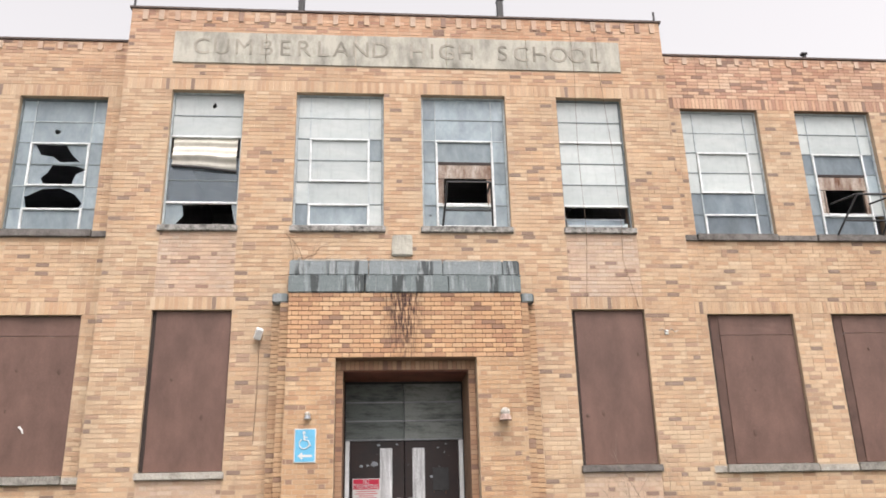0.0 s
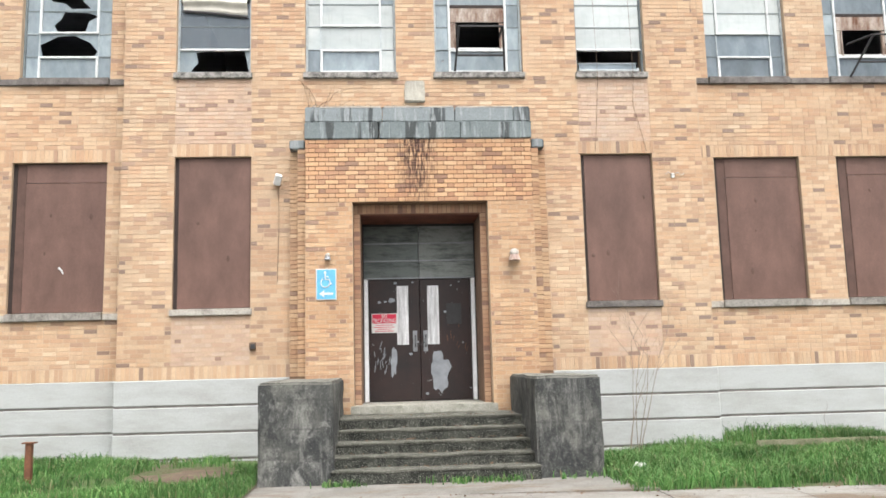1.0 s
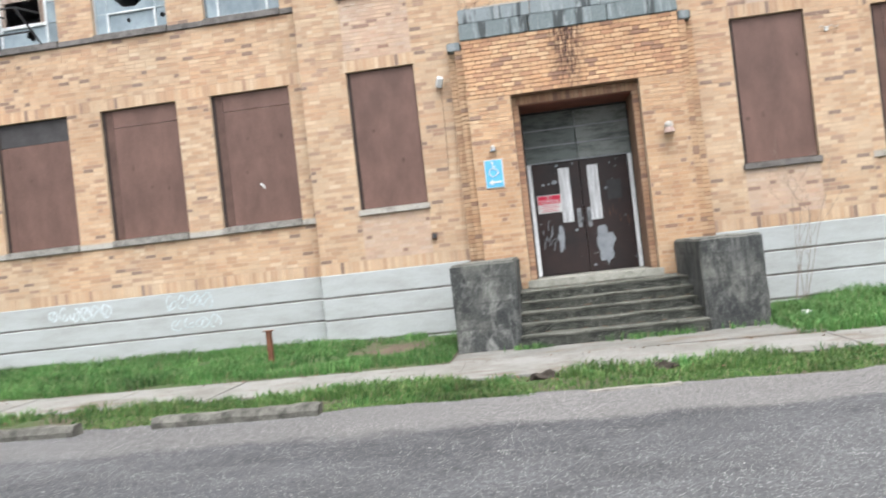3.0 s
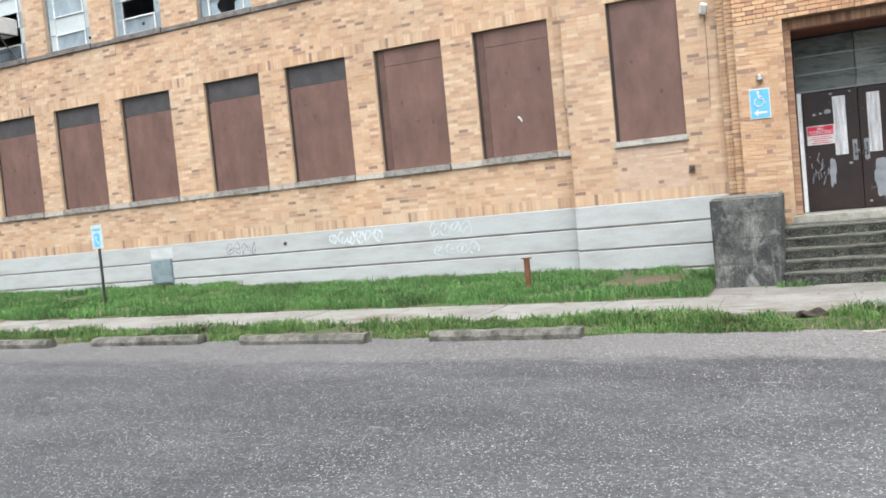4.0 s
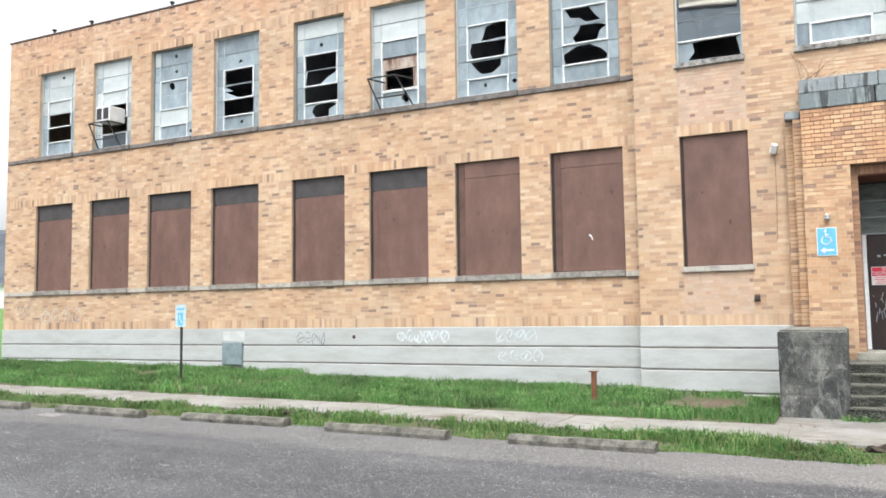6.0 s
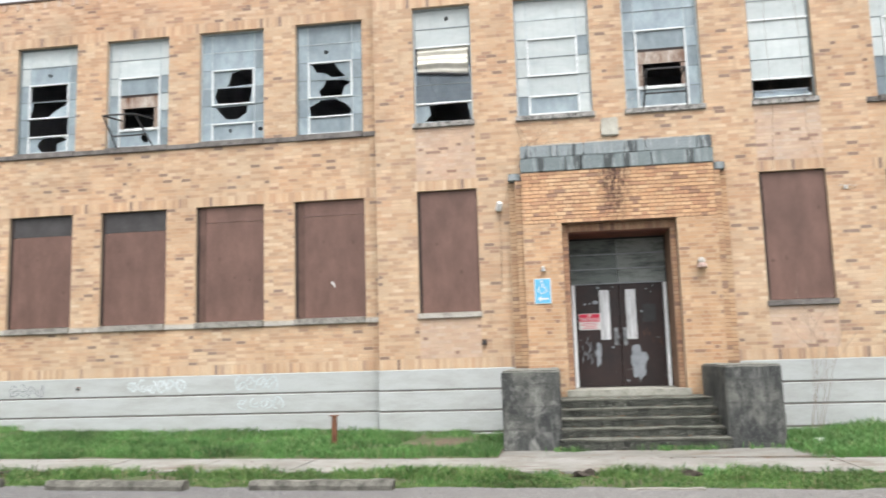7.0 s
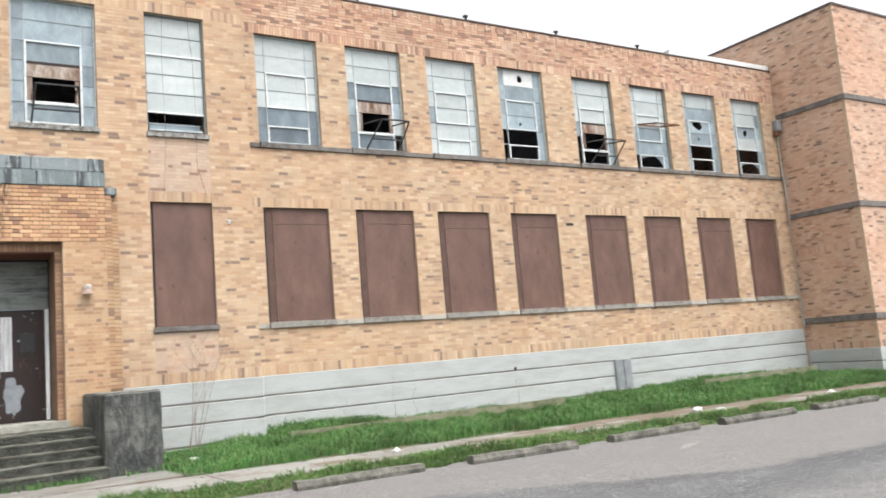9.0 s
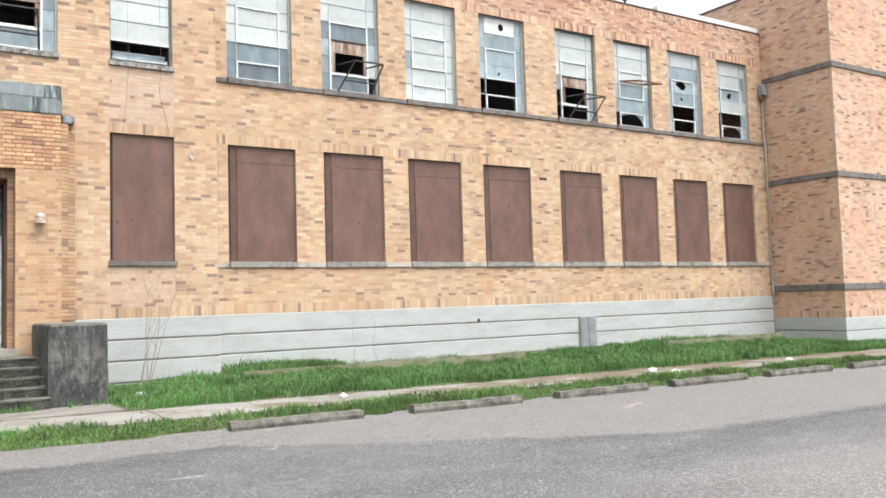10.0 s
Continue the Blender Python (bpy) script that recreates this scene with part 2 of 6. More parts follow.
def sidewalk(name, light, dark, dirty):
    n = Nodes(name)
    c = n.mix(n.ramp(n.noise(1.0, 6, 0.7), [(0.42, 0), (0.66, 1)]), light, dark)
    far = n.ramp(n.maths('DIVIDE', n.axis(0), 12.0), [(0.15, 0.0), (0.7, 0.16)])
    earth = n.ramp(n.maths('ADD', n.noise(0.8, 6, 0.7, (0.6, 1.4, 1)), far), [(0.56, 0), (0.66, 0.85)])
    c = n.mix(earth, c, (0.125, 0.092, 0.063))
    soil = n.ramp(n.noise(2.6, 7, 0.75, (0.5, 1.6, 1), 0.4), [(0.60 - dirty, 0), (0.70 - dirty, 0.7)])
    c = n.mix(soil, c, (0.150, 0.118, 0.088))
    c = n.mix(n.ramp(n.noise(3.4, 5, 0.7), [(0.58, 0), (0.70, 0.5)]), c, (0.27, 0.262, 0.24))
    g = n.noise(45, 5, 0.75)
    c = n.mix(1.0, c, n.ramp(g, [(0.3, 0.75), (0.6, 1.1)]), 'MULTIPLY')
    return n.done(c, 0.95, g, 0.5, 0.01)


M_WALK = sidewalk("sidewalk_concrete", (0.245, 0.241, 0.224), (0.165, 0.156, 0.138), 0.05)
M_APRON = sidewalk("grimy_apron_concrete", (0.210, 0.206, 0.190), (0.135, 0.129, 0.114), 0.08)
M_EDGING = concrete("mossy_edging", (0.22, 0.215, 0.15), (0.09, 0.10, 0.05), 0.1, 0.95, 3.0, 1.0)
M_STOP = concrete("stop_concrete", (0.185, 0.178, 0.155), (0.050, 0.049, 0.042), 0.16, 0.95, 5.0, 1.0)
M_BOARD = plain("brown_painted_plywood", (0.138, 0.079, 0.063), 0.55, 0.33, 2.2, bump=0.1, spec=0.35, stretch=(1, 1, 0.5))
M_BOARD_GREY = plain("bare_grey_board", (0.060, 0.057, 0.058), 0.8, 0.3, 3.0)
M_BOARD_RIM = plain("dark_frame_brown", (0.035, 0.025, 0.022), 0.7, 0.3, 3.0)
M_BOARD_EDGE = plain("board_edge_brown", (0.105, 0.062, 0.05), 0.7, 0.3, 3.0)
M_STEEL = plain("chalky_white_steel", (0.64, 0.67, 0.675), 0.55, 0.25, 8.0, spec=0.4)
M_STEEL_GREY = plain("grey_steel_bar", (0.17, 0.20, 0.21), 0.5, 0.3, 8.0)
M_STEEL_PALE = plain("pale_blue_grey_steel", (0.40, 0.45, 0.47), 0.5, 0.3, 8.0)
M_DARK = plain("dark_metal", (0.03, 0.03, 0.032), 0.55, 0.3, 6.0, spec=0.4)
M_RUST = plain("rusty_steel", (0.16, 0.07, 0.04), 0.85, 0.4, 9.0)
M_ROOM = plain("dim_room_plaster", (0.42, 0.43, 0.45), 0.95, 0.3, 1.0)
M_PLY = concrete("rotten_plywood", (0.44, 0.39, 0.34), (0.13, 0.06, 0.035), 0.15, 0.9, 6.0, 0.25)
M_WHITE = plain("white_paint", (0.62, 0.63, 0.62), 0.5, 0.15, 6.0)
M_GALV = plain("galvanised_sheet", (0.27, 0.285, 0.30), 0.45, 0.25, 4.0, 0.3)
M_COPING = plain("coping_metal", (0.10, 0.075, 0.065), 0.6, 0.3, 3.0)
M_CABLE = plain("cable", (0.17, 0.115, 0.08), 0.8, 0.2, 9.0)
M_TWIG = plain("bare_twig", (0.235, 0.195, 0.16), 0.9, 0.3, 20.0)
M_BLUE = plain("sign_blue", (0.12, 0.40, 0.60), 0.45, 0.15, 9.0)
M_RED = plain("sign_red", (0.55, 0.03, 0.07), 0.45, 0.12, 9.0)
M_SIGN_PALE = plain("faded_sign_sheet", (0.42, 0.53, 0.55), 0.5, 0.2, 9.0)
M_PATCH = plain("paler_base_paint", (0.45, 0.47, 0.455), 0.8, 0.2, 5.0)
M_HATCH = plain("teal_grey_hatch", (0.19, 0.245, 0.26), 0.55, 0.3, 4.0)
M_CHALK = plain("faded_spray_paint", (0.47, 0.535, 0.55), 0.8, 0.3, 9.0)
M_CHALK_BRIGHT = plain("white_spray_paint", (0.51, 0.565, 0.575), 0.8, 0.3, 9.0)
M_INK = plain("dark_spray_paint", (0.13, 0.135, 0.15), 0.8, 0.4, 9.0)


def pane_material(name, dust, tint, film_tones, gloss_rough=0.08, scale=4.0):
    """Old window glass: a mirror-like clear sheet under a broken film of dust."""
    n = Nodes(name)
    clear = n.add("ShaderNodeBsdfTransparent")
    clear.inputs["Color"].default_value = (*tint, 1)
    gl = n.add("ShaderNodeBsdfGlossy")
    gl.inputs["Roughness"].default_value = gloss_rough
    gl.inputs["Color"].default_value = (0.9, 0.95, 1.0, 1)
    fr = n.add("ShaderNodeFresnel")
    fr.inputs["IOR"].default_value = 1.7
    m1 = n.add("ShaderNodeMixShader")
    n.link(fr.outputs[0], m1.inputs[0])
    n.link(clear.outputs[0], m1.inputs[1])
    n.link(gl.outputs[0], m1.inputs[2])
    dirt = n.mix(n.ramp(n.noise(scale, 6, 0.75, (1, 1, 0.5), 0.5), [(0.3, 0), (0.7, 1)]), *film_tones)
    n.link(n.mix(1.0, dirt, n.ramp(n.any_random(), [(0, 0.68), (1, 1.12)]), 'MULTIPLY'), n.bsdf.inputs["Base Color"])
    n.bsdf.inputs["Roughness"].default_value = 0.5
    tr = n.add("ShaderNodeBsdfTranslucent")
    tr.inputs["Color"].default_value = (0.5, 0.55, 0.58, 1)
    film = n.add("ShaderNodeMixShader")
    film.inputs[0].default_value = 0.15
    n.link(n.bsdf.outputs[0], film.inputs[1])
    n.link(tr.outputs[0], film.inputs[2])
    m2 = n.add("ShaderNodeMixShader")
    n.link(n.ramp(n.noise(scale * 0.7, 5, 0.6, (1, 1, 0.6)), [(0.3, max(dust - 0.2, 0)), (0.7, min(dust + 0.12, 1))]), m2.inputs[0])
    n.link(m1.outputs[0], m2.inputs[1])
    n.link(film.outputs[0], m2.inputs[2])
    n.link(m2.outputs[0], n.out.inputs["Surface"])
    return n.mat


PALE_FILM, SLATE_FILM = ((0.23, 0.30, 0.34), (0.42, 0.50, 0.535)), ((0.125, 0.170, 0.205), (0.26, 0.32, 0.36))
M_GLASS = pane_material("dusty_glass", 0.86, (0.75, 0.82, 0.86), PALE_FILM)
M_GLASS_SLATE = pane_material("slate_glass", 0.86, (0.75, 0.82, 0.86), SLATE_FILM)
M_GLASS_DARK = pane_material("dark_glass", 0.3, (0.7, 0.78, 0.84), SLATE_FILM)
M_GLASS_SIDE = pane_material("blue_grey_glass", 0.86, (0.75, 0.84, 0.88), PALE_FILM)


def white_pane():
    n = Nodes("whitened_glass")
    a = n.noise(1.7, 6, 0.65, (1, 1, 2.2), 0.4)
    c = n.mix(n.ramp(a, [(0.35, 0), (0.75, 1)]), (0.46, 0.50, 0.495), (0.35, 0.40, 0.405))
    c = n.mix(n.ramp(n.noise(6, 4), [(0.55, 0), (0.8, 0.4)]), c, (0.31, 0.325, 0.315))
    c = n.mix(n.ramp(n.noise(9, 6, 0.7, (1.6, 1, 0.2)), [(0.52, 0), (0.75, 0.45)]), c, (0.27, 0.30, 0.30))
    info = n.any_random()
    c = n.mix(1.0, c, n.ramp(info, [(0, 0.84), (1, 1.06)]), 'MULTIPLY')
    return n.done(c, 0.35, None, spec=0.5)


M_PANE_WHITE = white_pane()


def asphalt():
    n = Nodes("worn_asphalt")
    big = n.noise(0.16, 5, 0.6, (0.5, 1.3, 1), 0.6)
    c = n.mix(n.ramp(big, [(0.40, 0), (0.58, 1)]), (0.057, 0.058, 0.061), (0.096, 0.097, 0.098))
    mid = n.ramp(n.noise(1.3, 6, 0.7, (0.6, 1.2, 1), 0.5), [(0.35, 0.82), (0.5, 1.0), (0.68, 1.22)])
    c = n.mix(1.0, c, mid, 'MULTIPLY')
    # a paler, sanded band along the verge; it widens to the east, and the paving is pale again further out there
    wob = n.maths('MULTIPLY', n.maths('SUBTRACT', n.noise(0.8, 6, 0.7), 0.5), 1.1)
    bound = n.ramp(n.maths('DIVIDE', n.axis(0), 12.0), [(0.22, 0.0), (0.60, 1.0)])
    edge = n.maths('ADD', n.maths('ADD', n.axis(1), wob), n.maths('ADD', n.maths('MULTIPLY', bound, 2.6), 7.65))
    band = n.ramp(n.maths('ADD', n.maths('DIVIDE', edge, 0.22), 0.5), [(0.0, 0), (1.0, 0.85)])
    band = n.maths('MULTIPLY', band, n.ramp(n.maths('DIVIDE', n.maths('ADD', n.axis(0), 7.0), 6.0), [(0, 0.45), (1, 1)]))
    c = n.mix(band, c, (0.148, 0.142, 0.136))
    out = n.ramp(n.maths('ADD', n.maths('DIVIDE', n.maths('ADD', n.maths('ADD', n.axis(1), wob), 11.8), -1.6), 0.5), [(0.0, 0), (1.0, 0.8)])
    out = n.maths('MULTIPLY', out, n.ramp(n.maths('DIVIDE', n.axis(0), 8.0), [(0.25, 0), (0.8, 1)]))
    c = n.mix(out, c, (0.158, 0.152, 0.146))
    patch = n.ramp(n.noise(0.9, 3, 0.5, (0.6, 1.5, 1), 1.2), [(0.68, 0), (0.72, 0.65)])
    c = n.mix(patch, c, (0.25, 0.24, 0.222))
    g = n.noise(30, 5, 0.85)
    c = n.mix(1.0, c, n.ramp(g, [(0.30, 0.38), (0.5, 1.0), (0.68, 1.95)]), 'MULTIPLY')
    for scale, lo in ((66, 0.66), (44, 0.84)):
        v = n.add("ShaderNodeTexVoronoi")
        v.inputs["Scale"].default_value = scale
        n.link(n.pos, v.inputs["Vector"])
        dot = n.maths('MULTIPLY', n.ramp(v.outputs["Color"], [(lo, 0), (lo + 0.04, 1)]), n.ramp(v.outputs["Distance"], [(0.25, 1), (0.42, 0)]))
        c = n.mix(n.maths('MULTIPLY', dot, n.ramp(n.noise(2.0, 4, 0.7), [(0.35, 0.4), (0.65, 1.0)])), c, (0.47, 0.46, 0.445))
    return n.done(c, 0.9, g, 0.6, 0.012)


M_ASPHALT = asphalt()


def soil():
    n = Nodes("lawn_soil")
    c = n.mix(n.ramp(n.noise(1.1, 6, 0.7), [(0.40, 0), (0.62, 1)]), (0.055, 0.098, 0.028), (0.100, 0.082, 0.055))
    g = n.noise(30, 5)
    return n.done(n.mix(1.0, c, n.ramp(g, [(0.3, 0.6), (0.7, 1.2)]), 'MULTIPLY'), 0.95, g, 0.6, 0.02)


M_SOIL = soil()


def blade(name, a, b, c3):
    n = Nodes(name)
    c = n.ramp(n.geo.outputs["Random Per Island"], [(0.0, a), (0.5, b), (0.90, c3), (0.97, (0.22, 0.20, 0.11))])
    c = n.mix(1.0, c, n.ramp(n.noise(0.7, 5, 0.7), [(0.3, 0.45), (0.7, 1.45)]), 'MULTIPLY')
    return n.done(c, 0.6, None, spec=0.25)


M_GRASS = blade("grass_blades", (0.030, 0.095, 0.022), (0.070, 0.175, 0.044), (0.140, 0.245, 0.080))
M_VERGE_GRASS = blade("verge_weeds", (0.036, 0.098, 0.024), (0.085, 0.168, 0.044), (0.165, 0.235, 0.080))
M_CLOD = plain("dug_earth", (0.052, 0.043, 0.034), 0.95, 0.5, 14.0, bump=0.6)
M_LEAF = plain("dead_leaf", (0.17, 0.105, 0.065), 0.9, 0.45, 25.0)
M_HILL = plain("far_wooded_hill", (0.085, 0.095, 0.11), 0.95, 0.4, 0.05)
M_FIELD = plain("far_field_grass", (0.10, 0.20, 0.05), 0.95, 0.3, 0.3)

# ---- mesh helpers ----


def link_mesh(name, verts, faces, mat, parent=None, label=""):
    me = bpy.data.meshes.new(name)
    me.from_pydata([tuple(v) for v in verts], [], [tuple(f) for f in faces])
    me.materials.append(mat)
    ob = new(name, me)
    ob.parent = parent
    return tagged(ob, label)


def part(name, bm, mat, parent=None, label=""):
    bmesh.ops.recalc_face_normals(bm, faces=bm.faces)
    me = bpy.data.meshes.new(name)
    bm.to_mesh(me)
    bm.free()
    me.materials.append(mat)
    ob = new(name, me)
    ob.parent = parent
    return tagged(ob, label)


def box_bm(*boxes, bevel=0.0, seg=1):
    """Boxes (x0, x1, y0, y1, z0, z1) in one bmesh."""
    bm = bmesh.new()
    for x0, x1, y0, y1, z0, z1 in boxes:
        m = Matrix.Translation(((x0 + x1) / 2, (y0 + y1) / 2, (z0 + z1) / 2)) @ Matrix.Diagonal((x1 - x0, y1 - y0, z1 - z0, 1))
        bmesh.ops.create_cube(bm, size=1, matrix=m)
    if bevel:
        bmesh.ops.bevel(bm, geom=list(bm.edges), offset=bevel, segments=seg, affect='EDGES', clamp_overlap=True)
    return bm


def rough_box(x0, x1, y0, y1, z0, z1, cut=6, amount=0.01, bevel=0.02, seed=0):
    """A box with softened, worn edges."""
    bm = box_bm((x0, x1, y0, y1, z0, z1), bevel=bevel, seg=2)
    bmesh.ops.subdivide_edges(bm, edges=[e for e in bm.edges if e.calc_length() > 0.2], cuts=cut, use_grid_fill=True)
    for v in bm.verts:
        v.co += noise.noise_vector(v.co * 3.1 + Vector((seed, 0, 0))) * amount + noise.noise_vector(v.co * 11 + Vector((seed, 3, 0))) * amount * 0.5
    return bm


def tube_bm(points, radius, sides=6, taper=1.0, bm=None):
    bm = bm or bmesh.new()
    pts = [Vector(p) for p in points]
    rings = []
    for i, p in enumerate(pts):
        d = (pts[min(i + 1, len(pts) - 1)] - pts[max(i - 1, 0)]).normalized()
        q = d.to_track_quat('Z', 'Y')
        r = radius * (1 + (taper - 1) * i / max(len(pts) - 1, 1))
        rings.append([bm.verts.new(p + q @ Vector((r * math.cos(a), r * math.sin(a), 0))) for a in (math.tau * k / sides for k in range(sides))])
    for a, b in zip(rings, rings[1:]):
        for k in range(sides):
            bm.faces.new((a[k], a[(k + 1) % sides], b[(k + 1) % sides], b[k]))
    bm.faces.new(rings[0][::-1])
    bm.faces.new(rings[-1])
    return bm


def empty(name, at=(0, 0, 0), label="", category="", group="", kind=""):
    ob = new(name)
    ob.location = at
    ob.empty_display_size = 0.1
    return tagged(ob, label, category, group, kind)


# ---- brickwork ----
COURSE, LONG, JOINT = 0.0725, 0.215, 0.011
rng = np.random.default_rng(7)


def spans(u0, u1, openings, za, zb):
    """The solid stretches of a course between za and zb."""
    mid = (za + zb) / 2
    cuts = sorted((a, b) for a, b, c, d in openings if c < mid < d)
    out, at = [], u0
    for a, b in cuts:
        if a > at:
            out.append((at, a))
        at = max(at, b)
    if at < u1:
        out.append((at, u1))
    return out


def lay(bands, u0, u1, openings, flemish=False):
    """Rows (ua, ub, za, zb) of the bricks that fill the bands (z0, z1, kind)."""
    rows = []
    for z0, z1, kind in bands:
        if kind == "none":
            continue
        if kind == "soldier":
            for a, b in spans(u0, u1, openings, z0, z1):
                k = max(1, round((b - a) / COURSE))
                w = (b - a) / k
                rows += [(a + i * w + JOINT / 2, a + (i + 1) * w - JOINT / 2, z0 + JOINT / 2, z1 - JOINT / 2) for i in range(k)]
            continue
        k = max(1, round((z1 - z0) / COURSE))
        h = (z1 - z0) / k
        for c in range(k):
            za, zb = z0 + c * h, z0 + (c + 1) * h
            for a, b in spans(u0, u1, openings, za, zb):
                at = a - LONG * ((0.75 if flemish else 0.5) if c % 2 else 0.0)
                turn = 0
                while at < b - 0.02:
                    step = LONG
                    if flemish:
                        turn += 1
                        step = LONG if turn % 2 else LONG * 0.5
                    elif not flemish and rng.random() < 0.10:
                        step = LONG * 0.5
                    lo, hi = max(at, a), min(at + step, b)
                    if hi - lo > 0.035:
                        rows.append((lo + JOINT / 2, hi - JOINT / 2, za + JOINT / 2, zb - JOINT / 2))
                    at += step
    return np.array(rows)


def brick_mesh(name, rows, to_world, mat, parent, deep=0.105, label="", proud=0.0025):
    """All bricks of a wall as five-sided blocks in one mesh."""
    n = len(rows)
    out = proud + rng.uniform(-0.0015, 0.0015, n)
    ua, ub, za, zb = rows.T
    corner = [(ua, -deep, za), (ub, -deep, za), (ub, -deep, zb), (ua, -deep, zb), (ua, out, za), (ub, out, za), (ub, out, zb), (ua, out, zb)]
    verts = np.empty((n, 8, 3))
    for i, (u, d, z) in enumerate(corner):
        x, y, zz = to_world(u, d, z)
        verts[:, i, 0], verts[:, i, 1], verts[:, i, 2] = x, y, zz
    quad = np.array([(4, 5, 6, 7), (0, 1, 5, 4), (1, 2, 6, 5), (2, 3, 7, 6), (3, 0, 4, 7)])
    faces = (quad[None] + 8 * np.arange(n)[:, None, None]).reshape(-1, 4)
    me = bpy.data.meshes.new(name)
    me.from_pydata(verts.reshape(-1, 3).tolist(), [], faces.tolist())
    me.materials.append(mat)
    ob = new(name, me)
    ob.parent = parent
    return tagged(ob, label, kind="stuff")


def wall_mesh(name, u0, u1, z0, z1, front, back, openings, to_world, mat, label, parent=None):
    """A wall with thickness and openings that go right through it."""
    us = sorted({u0, u1, *[v for o in openings for v in o[:2]]})
    zs = sorted({z0, z1, *[v for o in openings for v in o[2:]]})
    solid = lambda i, k: (0 <= i < len(us) - 1 and 0 <= k < len(zs) - 1 and not any(
        a < (us[i] + us[i + 1]) / 2 < b and c < (zs[k] + zs[k + 1]) / 2 < d for a, b, c, d in openings))
    verts, faces, index = [], [], {}

    def at(u, d, z):
        key = (u, d, z)
        if key not in index:
            index[key] = len(verts)
            verts.append(to_world(u, d, z))
        return index[key]

    for i in range(len(us) - 1):
        for k in range(len(zs) - 1):
            if not solid(i, k):
                continue
            a, b, c, d = us[i], us[i + 1], zs[k], zs[k + 1]
            faces.append((at(a, front, c), at(b, front, c), at(b, front, d), at(a, front, d)))
            faces.append((at(a, back, d), at(b, back, d), at(b, back, c), at(a, back, c)))
            if not solid(i - 1, k):
                faces.append((at(a, back, c), at(a, front, c), at(a, front, d), at(a, back, d)))
            if not solid(i + 1, k):
                faces.append((at(b, front, c), at(b, back, c), at(b, back, d), at(b, front, d)))
            if not solid(i, k - 1):
                faces.append((at(a, back, c), at(b, back, c), at(b, front, c), at(a, front, c)))
            if not solid(i, k + 1):
                faces.append((at(a, front, d), at(b, front, d), at(b, back, d), at(a, back, d)))
    ob = link_mesh(name, verts, faces, mat, parent)
    return tagged(ob, label, "wall", kind="structure")


def facing_south(y):
    return lambda u, d, z: (u, y - d, z)


def facing_west(x):
    return lambda u, d, z: (x - d, u, z)


# ---- plan ----
WING_Y, BLOCK_Y, PORCH_Y, DOOR_Y = 0.32, 0.0, -0.45, 0.70
BLOCK_X, WING_L, WING_R, ANNEX_X, ANNEX_Y = 4.92, -24.26, 23.64, 23.66, -2.2
BASE_Z, LOW0, LOW1, UP0, UP1 = 1.345, 2.48, 5.02, 6.48, 9.04
WING_TOP, BLOCK_TOP, ANNEX_TOP = 10.18, 10.70, 11.6
BAYS = [5.26, 7.51, 9.76, 12.01, 14.60, 16.85, 19.10, 21.37]
LOW_W, UP_W = 1.56, 1.51


def ground_z(x):
    return -0.010 * max(-40.0, min(40.0, x))


# ---- ground ----
xs = [-900, -300, -120, -60] + [-40 + 2 * i for i in range(41)] + [60, 120, 300, 900]
ys = [-900, -300, -100, -50] + [-30 + 1.5 * i for i in range(24)] + [12, 30, 80, 200, 900]
link = [(x, y, ground_z(x) - 0.06 + 0.012 * noise.noise(Vector((x * 0.4, y * 0.4, 0)))) for y in ys for x in xs]
nx = len(xs)
ground = link_mesh("ground", link, [(j * nx + i, j * nx + i + 1, (j + 1) * nx + i + 1, (j + 1) * nx + i) for j in range(len(ys) - 1) for i in range(nx - 1)], M_ASPHALT)
tagged(ground, "worn grey asphalt car park with paler patches", "ground", kind="structure")


def lawn_z(x, y):
    """Height of the turf: it swells a little towards the building."""
    rise = max(0.0, min(1.0, (y + 3.9) / 4.2))
    bank = 0.16 * math.exp(-((x - 6.3) / 2.2) ** 2) + 0.20 * math.exp(-((x - 18.5) / 3.5) ** 2) + 0.05 * (x > 5) + 0.12 * (x < -13)
    return ground_z(x) + 0.005 + rise * (0.02 + bank) + 0.02 * noise.noise(Vector((x, y, 3)))


def turf(name, x0, x1, y0, y1, step, label, height=lawn_z, mat=M_SOIL):
    ni, nj = max(2, int((x1 - x0) / step)), max(2, int((y1 - y0) / step))
    vs = [(x0 + (x1 - x0) * i / ni, y0 + (y1 - y0) * j / nj, 0) for j in range(nj + 1) for i in range(ni + 1)]
    vs = [(x, y, height(x, y)) for x, y, _ in vs]
    fs = [(j * (ni + 1) + i, j * (ni + 1) + i + 1, (j + 1) * (ni + 1) + i + 1, (j + 1) * (ni + 1) + i) for j in range(nj) for i in range(ni)]
    return tagged(link_mesh(name, vs, fs, mat), label, "lawn", kind="structure")


WALK_BACK, WALK_FRONT, VERGE = -3.95, -5.40, -6.38
turf("lawn", -60, -2.24, WALK_BACK - 0.02, WING_Y + 0.05, 0.4, "green lawn strip with bare earth along the building")
turf("lawn", 2.24, 60, WALK_BACK - 0.02, WING_Y + 0.05, 0.4, "green lawn strip rising towards the building")


def verge_z(x, y):
    """Height of the verge: it runs out under the asphalt along an uneven line."""
    fall = 0.085 * max(0.0, (WALK_FRONT - 0.50 - y) / 0.6) ** 1.3
    return ground_z(x) - 0.012 - fall + 0.024 * noise.noise(Vector((x * 1.3, y * 1.3, 7))) + 0.020 * noise.noise(Vector((x * 3.1, y * 3.1, 2)))


